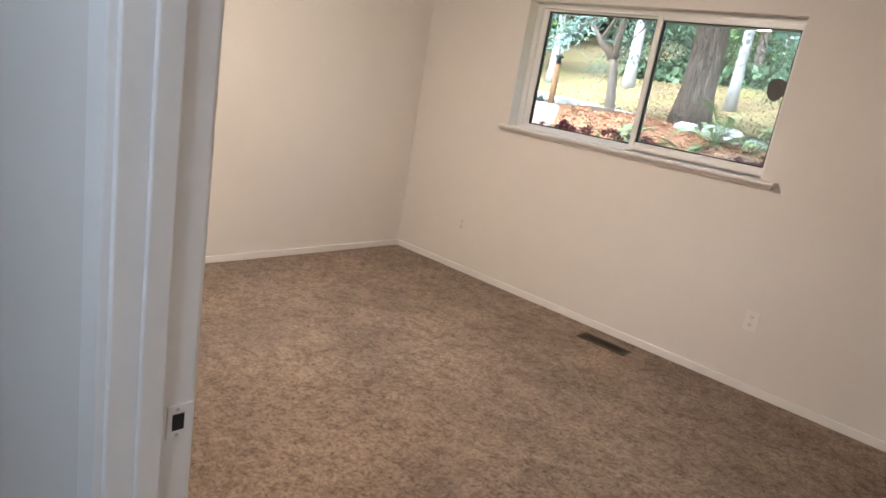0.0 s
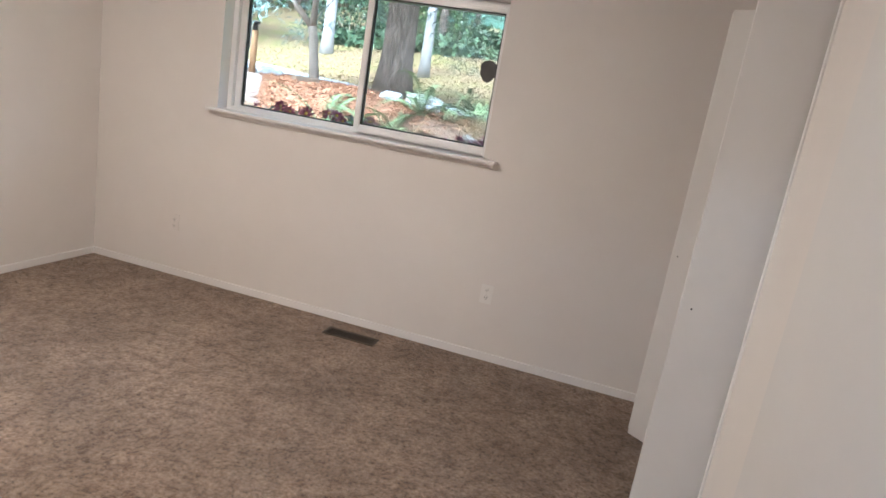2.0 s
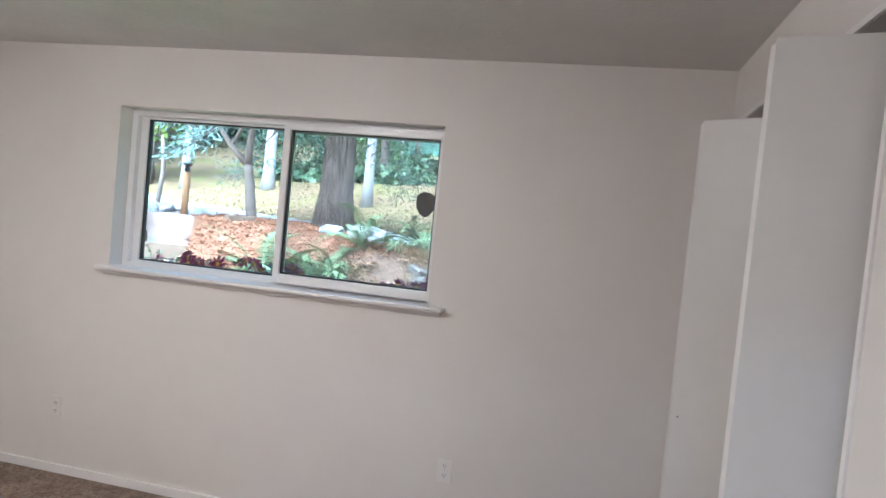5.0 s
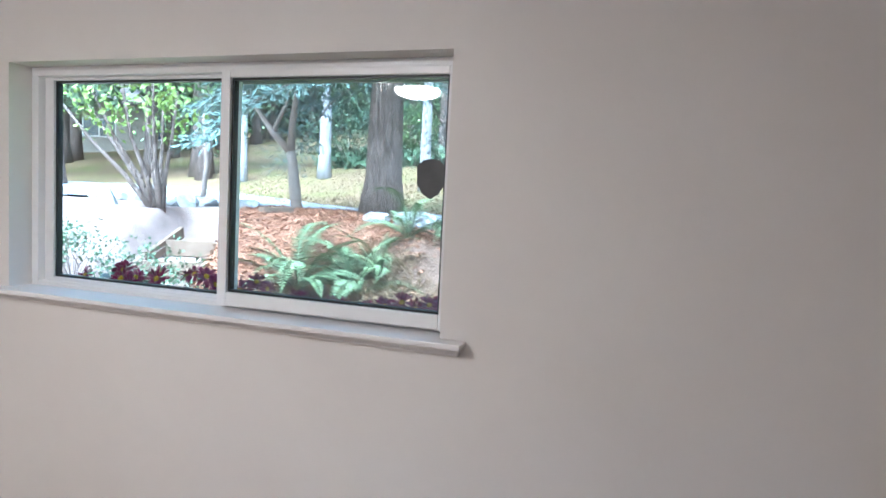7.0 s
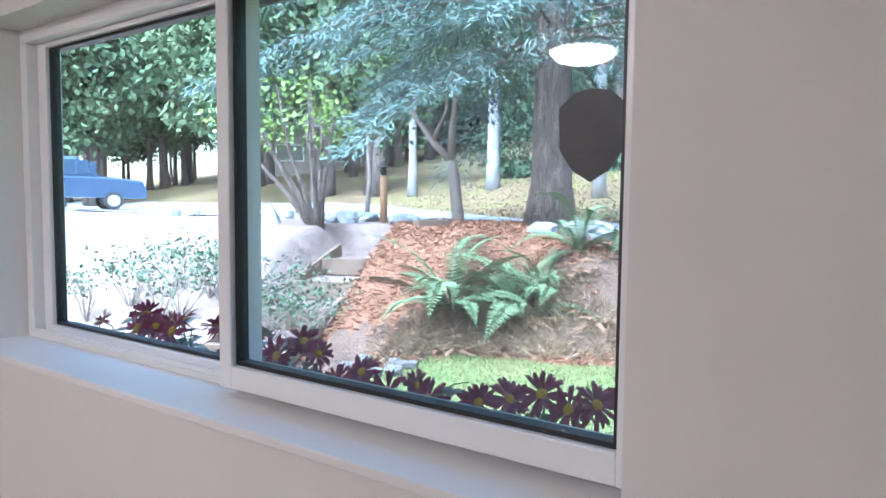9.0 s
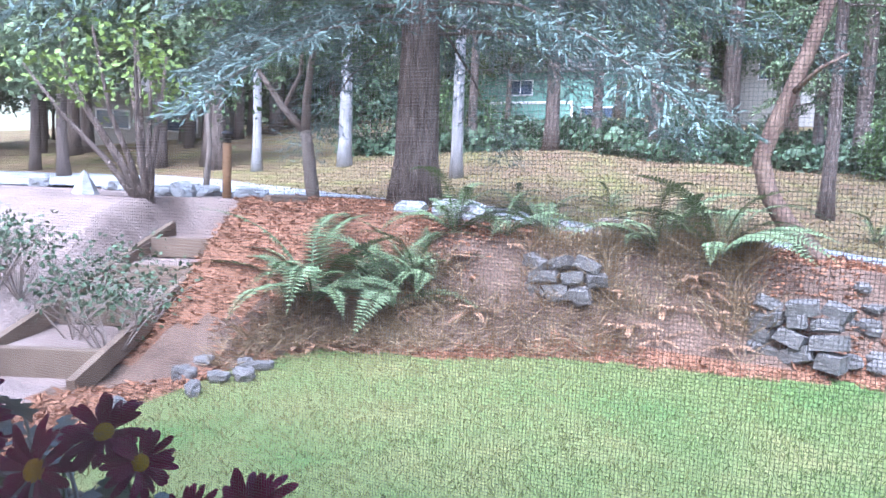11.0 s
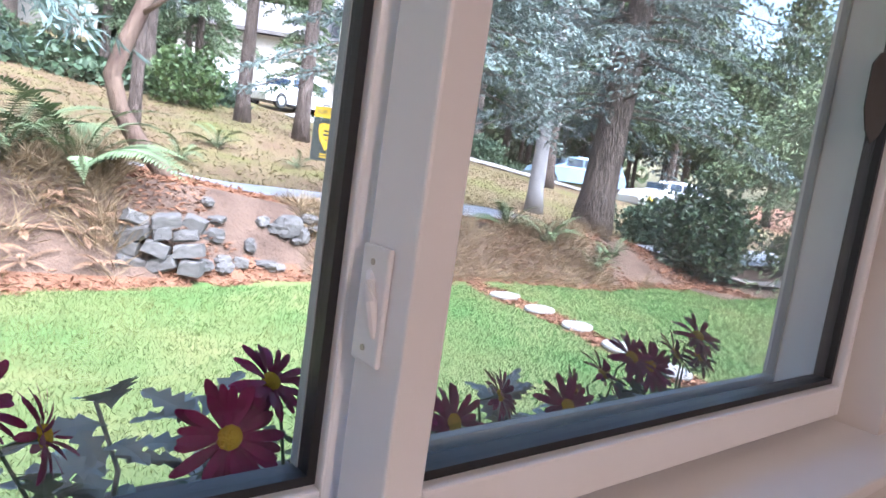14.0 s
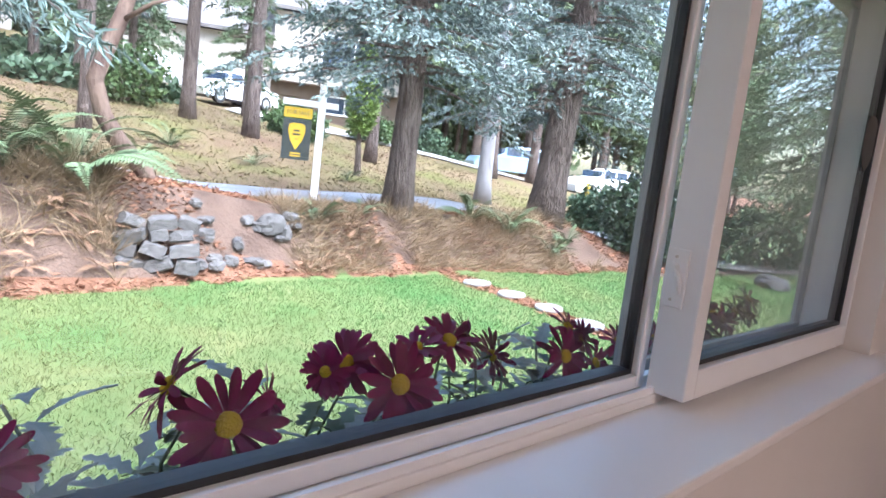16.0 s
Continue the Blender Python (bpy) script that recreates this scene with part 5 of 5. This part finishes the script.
for k, (x, y, z, tilt, yaw, s) in enumerate([(-2.835, 3.98, 1.268, 55, -30, 0.9), (-2.672, 4.02, 1.300, 62, -120, 0.95), (-2.632, 3.97, 1.270, 64, -15, 1.2), (-2.580, 3.99, 1.280, 70, 60, 0.8), (-2.505, 3.99, 1.302, 78, -60, 0.62), (-2.470, 4.00, 1.305, 55, -60, 0.9), (-2.430, 3.945, 1.290, 66, -12, 1.1), (-2.345, 4.01, 1.306, 35, -90, 0.8), (-2.296, 4.00, 1.314, 38, -15, 0.95), (-2.250, 4.01, 1.308, 55, 60, 0.95), (-2.200, 4.00, 1.282, 75, 80, 0.85), (-2.060, 3.965, 1.274, 68, -5, 1.0), (-2.010, 4.00, 1.308, 42, 30, 0.85), (-1.965, 4.00, 1.286, 70, 75, 0.75), (-1.905, 4.00, 1.232, 60, 0, 0.85), (-1.835, 4.00, 1.264, 45, 0, 0.85), (-1.765, 4.00, 1.232, 62, 5, 0.95), (-1.690, 4.00, 1.258, 75, 70, 0.7), (-1.622, 3.945, 1.256, 62, -10, 0.85), (-1.545, 4.00, 1.250, 60, 40, 0.8), (-1.480, 4.00, 1.268, 45, 60, 0.85), (-1.415, 4.00, 1.288, 40, 10, 0.9), (-1.362, 4.00, 1.270, 55, -20, 0.9), (-1.310, 3.99, 1.290, 45, 50, 0.85), (-1.250, 3.99, 1.316, 40, 0, 0.9), (-1.215, 4.00, 1.275, 55, 60, 0.8)]):
    daisy(x, y, z, tilt, yaw, s, 28, 500 + k)

for k in range(17):
    x = -2.90 + 0.105 * k + rf.uniform(-0.03, 0.03)
    t = thing("dusty_miller", (x, 4.0 + rf.uniform(0, 0.08), SOIL - 0.005), "silver-grey dusty miller in the window box", "plant", "silver foliage plants")
    tall = k in (1, 3, 7, 8, 12)
    bm = bmesh.new()
    hgt = rf.uniform(0.14, 0.175) if tall else rf.uniform(0.05, 0.08)
    tube(bm, [(0, 0, 0), (0.01, 0, hgt * 0.6), (rf.uniform(-0.03, 0.03), 0, hgt)], [0.003, 0.0025, 0.002], 6)
    part("stem", bm, M_silver, t)
    for q in range(13):
        h = hgt * rf.uniform(0.15, 1.0)
        m = Matrix.Translation((0, 0, h)) @ pose(0, 0, 0, rf.uniform(-25, 25), rf.uniform(-65, -5), rf.uniform(0, 360))
        same(rf.choice(LEAF_S), "leaf", t, m)
for k in range(16):
    x = -2.88 + 0.11 * k + rf.uniform(-0.03, 0.03)
    t = thing("leafy_plant", (x, 4.01 + rf.uniform(0, 0.06), SOIL - 0.005), "dark green leafy stems among the daisies", "plant", "window box greenery")
    bm = bmesh.new()
    hgt = rf.uniform(0.04, 0.075)
    tube(bm, [(0, 0, 0), (0.008, 0, hgt * 0.6), (rf.uniform(-0.03, 0.03), 0, hgt)], [0.003, 0.0025, 0.002], 6)
    part("stem", bm, M_stem, t)
    for q in range(14):
        h = hgt * rf.uniform(0.15, 1.0)
        m = Matrix.Translation((0, 0, h)) @ pose(0, 0, 0, rf.uniform(-25, 25), rf.uniform(-50, 10), rf.uniform(0, 360))
        same(rf.choice(LEAF_G), "leaf", t, m)


# ---- houses and cars on the slope ----
def window_part(parent, x, z, w, h, y, name="window"):
    bm = bmesh.new()
    t = 0.09
    for d in ((x - w / 2, x - w / 2 + t, z, z + h), (x + w / 2 - t, x + w / 2, z, z + h), (x - w / 2 + t, x + w / 2 - t, z, z + t), (x - w / 2 + t, x + w / 2 - t, z + h - t, z + h), (x - 0.04, x + 0.04, z + t, z + h - t)):
        box(bm, d[0], d[1], y - 0.06, y + 0.02, d[2], d[3])
    wn_ = part(name, bm, M_postwhite, parent)
    boxpart("pane", (x - w / 2 + t, x + w / 2 - t, y - 0.025, y - 0.010, z + t, z + h - t), M_pane, wn_)


def garage_part(parent, x, z, w, h, y, material):
    bm = bmesh.new()
    rows = 4
    for k in range(rows):
        box(bm, x - w / 2, x + w / 2, y - 0.05, y + 0.01, z + k * h / rows + 0.015, z + (k + 1) * h / rows - 0.015, 0.01)
    part("garage_door", bm, material, parent)
    bm = bmesh.new()
    for d in ((x - w / 2 - 0.16, x - w / 2, z, z + h + 0.16), (x + w / 2, x + w / 2 + 0.16, z, z + h + 0.16), (x - w / 2, x + w / 2, z + h, z + h + 0.16)):
        box(bm, d[0], d[1], y - 0.09, y + 0.01, d[2], d[3])
    part("door_trim", bm, M_postwhite, parent)


def gable_roof(parent, x0, x1, y0, y1, z, rise):
    bm = bmesh.new()
    ym = (y0 + y1) / 2
    o_ = 0.5
    pts = [(x0 - o_, y0 - o_, z), (x1 + o_, y0 - o_, z), (x1 + o_, ym, z + rise), (x0 - o_, ym, z + rise), (x0 - o_, y1 + o_, z), (x1 + o_, y1 + o_, z)]
    up = [bm.verts.new((a, b, c + 0.18)) for a, b, c in pts]
    lo = [bm.verts.new(p) for p in pts]
    for s in (up, lo):
        bm.faces.new((s[0], s[1], s[2], s[3]))
        bm.faces.new((s[3], s[2], s[5], s[4]))
    for i, j in ((0, 1), (1, 2), (2, 5), (5, 4), (4, 3), (3, 0)):
        bm.faces.new((up[i], up[j], lo[j], lo[i]))
    part("roof", bm, M_roof, parent)


h1 = thing("house", (12.2, 36.0, 3.3), "pale two-storey house with white garage doors and brown roof", "house", turn=-30)
boxpart("wall", (-5.5, 2.5, 0, 8, -1.5, 3.6), M_sidingwhite, h1)
boxpart("upper_wall", (2.5, 9.5, -0.6, 8, 1.6, 5.0), M_sidingwhite, h1)
boxpart("lower_wall", (2.5, 9.5, 0.2, 8, -1.5, 1.6), M_brown, h1)
garage_part(h1, -3.4, -0.2, 2.6, 2.2, 0, M_carwhite)
garage_part(h1, 0.2, -0.2, 2.8, 2.2, 0, M_carwhite)
boxpart("entry_door", (2.9, 4.0, 0.10, 0.24, 0.9, 3.0), M_brown, h1, 0.02)
window_part(h1, 6.6, 2.5, 3.4, 1.7, -0.6)
window_part(h1, 6.4, 0.2, 2.4, 1.0, 0.2)
gable_roof(h1, -5.5, 2.5, 0, 8, 3.6, 2.2)
gable_roof(h1, 2.5, 9.5, -0.6, 8, 5.0, 2.2)
h2 = thing("house", (-10.4, 44.0, 5.1), "teal-green house with a white-framed garage", "house")
boxpart("wall", (-4.5, 6.0, 0, 9, -1.5, 3.9), M_sidinggreen, h2)
garage_part(h2, -0.8, 0.1, 5.0, 1.9, 0, M_sidinggreen)
window_part(h2, -1.5, 2.5, 1.6, 1.0, 0)
window_part(h2, 3.4, 0.6, 2.2, 1.2, 0)
gable_roof(h2, -4.5, 6.0, 0, 9, 3.9, 2.5)
h3 = thing("house", (1.2, 52.0, 7.4), "pale house with a red-brown eave among the trees", "house")
boxpart("wall", (-4.5, 5.0, 0, 8, -1.5, 4.6), M_sidingwhite, h3)
window_part(h3, -2.0, 2.2, 2.6, 1.4, 0)
window_part(h3, 2.0, 2.2, 2.2, 1.4, 0)
gable_roof(h3, -4.5, 5.0, 0, 8, 4.6, 2.4)
h4 = thing("house", (-34.0, 36.0, 3.6), "grey-blue house beyond the drive", "house", turn=35)
boxpart("wall", (-5, 5, 0, 8, -1.5, 3.2), M_extwall, h4)
window_part(h4, -2.0, 1.0, 2.0, 1.2, 0)
window_part(h4, 2.0, 1.0, 2.0, 1.2, 0)
gable_roof(h4, -5, 5, 0, 8, 3.2, 2.2)


def car(at, turn, material, label, profile, cabin, length, width=1.75):
    """A body from a side outline, a glazed cabin and four wheels."""
    t = thing("car", at, label, "car", "parked cars", turn=turn)

    def extrude(pts, w, inset):
        bm = bmesh.new()
        rows = []
        for s, k in ((-1, 0.0), (-0.86, 1.0), (0.86, 1.0), (1, 0.0)):
            rows.append([bm.verts.new((x, s * w / 2, z - (inset if k == 0 else 0) * (z > 0.5))) for x, z in pts])
        for a, b in zip(rows, rows[1:]):
            for i in range(len(pts)):
                j = (i + 1) % len(pts)
                bm.faces.new((a[i], a[j], b[j], b[i]))
        bm.faces.new(rows[0][::-1])
        bm.faces.new(rows[-1])
        return bm
    part("body", extrude(profile, width, 0.06), material, t)
    part("roof_shell", extrude(cabin, width * 0.86, 0.10), material, t)
    zs = [z for _, z in cabin]
    xs_ = [x for x, _ in cabin]
    for s in (-1, 1):
        n = 3
        x0, x1 = min(xs_) + 0.42, max(xs_) - 0.36
        for k in range(n):
            a, b = x0 + (x1 - x0) * k / n + 0.04, x0 + (x1 - x0) * (k + 1) / n - 0.04
            boxpart("window", (a, b, s * width * 0.43 - 0.012, s * width * 0.43 + 0.012, min(zs) + 0.06, max(zs) - 0.12), M_pane, t, 0.01)
    for s in (-1, 1):
        boxpart("windscreen", (s * (length * 0.0) + (max(xs_) - 0.32 if s > 0 else min(xs_) + 0.18), (max(xs_) - 0.14 if s > 0 else min(xs_) + 0.36), -width * 0.36, width * 0.36, min(zs) + 0.08, max(zs) - 0.16), M_pane, t, 0.02)
    for x in (-length * 0.31, length * 0.31):
        for s in (-1, 1):
            bm = bmesh.new()
            lathe(bm, [(0.20, -0.09), (0.31, -0.09), (0.32, 0.0), (0.31, 0.09), (0.20, 0.09)], 20, (0, 0, 0), "y")
            w = part("wheel", bm, M_tyre, t)
            w.location = (x, s * (width / 2 - 0.08), 0.32)
            bm = bmesh.new()
            lathe(bm, [(0.2, -0.10), (0.19, 0.10)], 16, (0, 0, 0), "y")
            part("rim", bm, M_spacer, w)
    return t


SEDAN = [(-2.2, 0.25), (-2.25, 0.6), (-2.15, 0.88), (-1.5, 0.95), (1.0, 0.95), (2.05, 0.80), (2.25, 0.55), (2.2, 0.25)]
SEDAN_C = [(-1.75, 0.93), (-1.05, 1.38), (0.1, 1.43), (1.05, 0.93)]
WAGON_C = [(-2.15, 0.93), (-1.95, 1.42), (0.1, 1.46), (1.05, 0.93)]
PICKUP = [(-2.7, 0.45), (-2.75, 0.75), (-2.7, 1.12), (0.2, 1.12), (1.6, 1.12), (2.6, 1.02), (2.75, 0.7), (2.7, 0.4)]
PICKUP_C = [(-0.75, 1.1), (-0.6, 1.75), (0.6, 1.78), (1.35, 1.1)]
car((10.1, 30.5, ground_z(10.1, 30.5)), 200, M_carwhite, "white sedan parked before the garage", SEDAN, SEDAN_C, 4.4)
car((21.6, 23.9, ground_z(21.6, 23.9)), 150, M_carblue, "pale blue estate car parked beyond the trees", SEDAN, WAGON_C, 4.4)
car((24.0, 20.2, ground_z(24.0, 20.2)), 160, M_carwhite, "white car parked beyond the hydrant", SEDAN, SEDAN_C, 4.4)
car((-24.2, 13.8, ground_z(-24.2, 13.8)), 70, M_cardark, "dark blue pickup truck parked on the drive", PICKUP, PICKUP_C, 5.4, 1.9)

# pale driveway of the house across
V, F = [], []
for k in range(24):
    s = k / 23
    x, y = 9.5 + 9.0 * s, 29.0 - 8.5 * s
    for q in (-1, 0, 1):
        V.append((x + 0.9 * q, y + 1.3 * q, ground_z(x + 0.9 * q, y + 1.3 * q) + 0.05))
for k in range(23):
    for q in range(2):
        a = k * 3 + q
        F.append((a, a + 3, a + 4, a + 1))
structure(raw("pavement_far", V, F, M_gravel, None, True), "pale concrete driveway of the house across", "driveway")

# ---- woods behind ----
def far_tree(seed, h, r, spread, n, leaf, name, label):
    rnd = np.random.default_rng(seed)
    t = thing(name, (0, 0, -300), label, "tree", "woodland trees")
    bm, _ = trunk_bm(h, r, r * 0.3, seed=seed, wob=0.2, seg=9)
    part("trunk", bm, M_bark, t, "", True)
    C = []
    for k in range(46):
        z = h * (0.26 + 0.74 * k / 46)
        a = k * 2.4
        d = spread * (1.05 - 0.75 * k / 46) * rnd.uniform(0.3, 1.0)
        C.append(np.array([d * math.cos(a), d * math.sin(a), z]) + rnd.normal(size=(n, 3)) * np.array([0.55, 0.55, 0.32]))
    leaves_mesh("crown", np.concatenate(C), 0.42, 0.11, leaf, t, 0.25)
    return t


protos = [far_tree(1, 15, 0.24, 2.3, 80, M_needle_green, "forest_tree", "tall dark green conifer in the woods"), far_tree(2, 12, 0.16, 2.6, 85, M_leaf_far, "forest_tree", "leafy green woodland tree"), far_tree(3, 17, 0.30, 2.4, 80, M_leaf_far, "forest_tree", "tall woodland tree with pale green foliage")]
rw = random.Random(9)
placed = 0
for k in range(210):
    x = rw.uniform(-55, 62)
    y = rw.uniform(24, 74) if x > -16 else rw.uniform(19, 60)
    if y > 24 and abs(x) < 14 and y < 30:
        continue
    if (3 < x < 24 and 22 < y < 44) or (-16 < x < 6 and y < 43) or (x > 14 and y < 26):
        if rw.random() < 0.86:
            continue
    p = protos[rw.randrange(3)]
    c = copy_thing(p, pose(x, y, ground_z(x, y), 0, 0, rw.uniform(0, 360)))
    s = rw.uniform(0.75, 1.25)
    c.scale = (s, s, s)
    placed += 1
for p in protos:
    for c in list(p.children_recursive) + [p]:
        bpy.data.objects.remove(c)

N = 52000
cx = RNG.uniform(-60, 75, N)
cy = RNG.uniform(56, 92, N)
cz = np.array([ground_z(float(a), min(float(b), 75)) for a, b in zip(cx, cy)]) + 17 * RNG.uniform(0, 1, N) ** 1.2 + (cy - 75).clip(0) * 0.05
far = leaves_mesh("far_woods", np.stack([cx, cy, cz], 1), 1.5, 0.42, M_leaf_far, None, 0.3)
tagged(far, "dense green woods behind the houses", "woods", "", "stuff")
N = 26000
u = RNG.uniform(0, 1, N)
cx = np.where(u < 0.55, RNG.uniform(-13, 5.5, N), RNG.uniform(5, 30, N))
cy = np.where(u < 0.55, 23.5 + 10 * RNG.uniform(0, 1, N) ** 1.3, 30 + 14 * RNG.uniform(0, 1, N))
keep = ~((cx > 6) & (cx < 22) & (cy < 36.5))
cx, cy = cx[keep], cy[keep]
cz = np.array([ground_z(float(a), float(b)) for a, b in zip(cx, cy)]) + RNG.uniform(0, 0.75, len(cx)) * (0.6 + 0.5 * np.sin(cx * 1.3) * np.cos(cy * 1.1))
iv = leaves_mesh("ivy_cover", np.stack([cx, cy, cz], 1), 0.30, 0.10, M_ivy, None)
tagged(iv, "dense ivy and low shrubs covering the slope", "ivy", "", "stuff")
for k, (x, y, rx, rz) in enumerate([(7.6, 21.0, 0.8, 0.5), (8.6, 22.0, 0.7, 0.5), (3.3, 22.5, 1.1, 0.8), (-1.5, 25, 1.2, 0.8), (-9.5, 26, 1.6, 1.2), (-12.5, 25, 1.8, 1.3), (13.0, 24, 1.0, 0.5), (16.0, 24.5, 1.0, 0.5)]):
    bush("slope_shrub", (x, y), rx, rz, 2200, 0.15, M_ivy if k % 2 else M_leaf, "rounded green shrub on the slope", 700 + k)

# ---- grass, chips and litter ----
def scatter(n, fx, keep):
    out = []
    rnd = random.Random(n)
    while len(out) < n:
        p = fx(rnd)
        if keep(*p):
            out.append(p)
    return out


def lawn_here(x, y):
    return zone(x, y) == 0


P = scatter(150000, lambda r: (r.uniform(-4.7, 9.0), 4.3 + 4.9 * r.random() ** 0.9), lawn_here)
P = np.array([(x, y, ground_z(x, y) - 0.004) for x, y in P])
al_ = np.zeros_like(P)
al_[:, 2] = 1.0
gr = leaves_mesh("grass", P, 0.040, 0.0026, M_grass, None, 0.0, al_, 1.7)
tagged(gr, "short bright green lawn grass", "grass", "", "stuff")


def chips_here(x, y):
    return zone(x, y) in (1, 3) and y < road_y(x) - 0.9 and not (zone(x, y) == 3 and noise.noise((x * 0.8, y * 0.8, 11)) > -0.12)


P = scatter(42000, lambda r: (r.uniform(-8, 8.5), r.uniform(5.5, 12.5)), chips_here)
P = np.array([(x, y, ground_z(x, y) + 0.008) for x, y in P])
al_ = RNG.normal(size=P.shape)
al_[:, 2] *= 0.25
ch = leaves_mesh("mulch_chips", P, 0.075, 0.011, M_chip, None, 0.0, al_ * 2, 0.3)
tagged(ch, "reddish bark mulch and fallen needles", "mulch", "", "stuff")


# needles, moss tufts and twigs on the slope
P = scatter(16000, lambda r: (r.uniform(-14, 14), 12.0 + 14 * r.random() ** 1.3), lambda x, y: zone(x, y) == 2 and y > road_y(x) + 1.3)
P = np.array([(x, y, ground_z(x, y) + 0.004) for x, y in P])
al_ = RNG.normal(size=P.shape)
al_[:, 2] = np.abs(al_[:, 2]) * 0.6
li = leaves_mesh("slope_litter", P, 0.10, 0.016, M_litter, None, 0.0, al_ * 2, 0.3)
tagged(li, "fallen needles, moss tufts and twigs on the slope", "litter", "", "stuff")

# dry straw and fern stalks hanging on the bank
P = scatter(17000, lambda r: (r.uniform(-4.8, 6.5), r.uniform(7.4, 11.0)), lambda x, y: foot(x) - 0.22 < y < foot(x) + 0.95 and noise.noise((x * 1.1, y * 1.1, 21)) > -0.15 and not (-0.95 < x < 1.0))
P = np.array([(x, y, ground_z(x, y) - 0.01) for x, y in P])
al_ = RNG.normal(size=P.shape)
al_[:, 2] = 0.7
al_[:, 1] -= 0.4
Q = scatter(2600, lambda r: (r.uniform(-2.2, -0.85), r.uniform(9.45, 10.5)), lambda x, y: noise.noise((x * 1.7, y * 1.7, 5)) > -0.25)
Q = np.array([(x, y, ground_z(x, y) - 0.01) for x, y in Q])
bl_ = RNG.normal(size=Q.shape) * 0.8
bl_[:, 2] = 1.0
sw2 = leaves_mesh("tall_straw", Q, 0.42, 0.0042, M_straw, None, 0.0, bl_, 0.6)
tagged(sw2, "tall tangled dry grass and fern stalks", "straw", "", "stuff")
sw = leaves_mesh("dry_straw", P, 0.26, 0.0045, M_straw, None, 0.0, al_, 0.6)
tagged(sw, "dry straw and old fern stalks on the bank", "straw", "", "stuff")
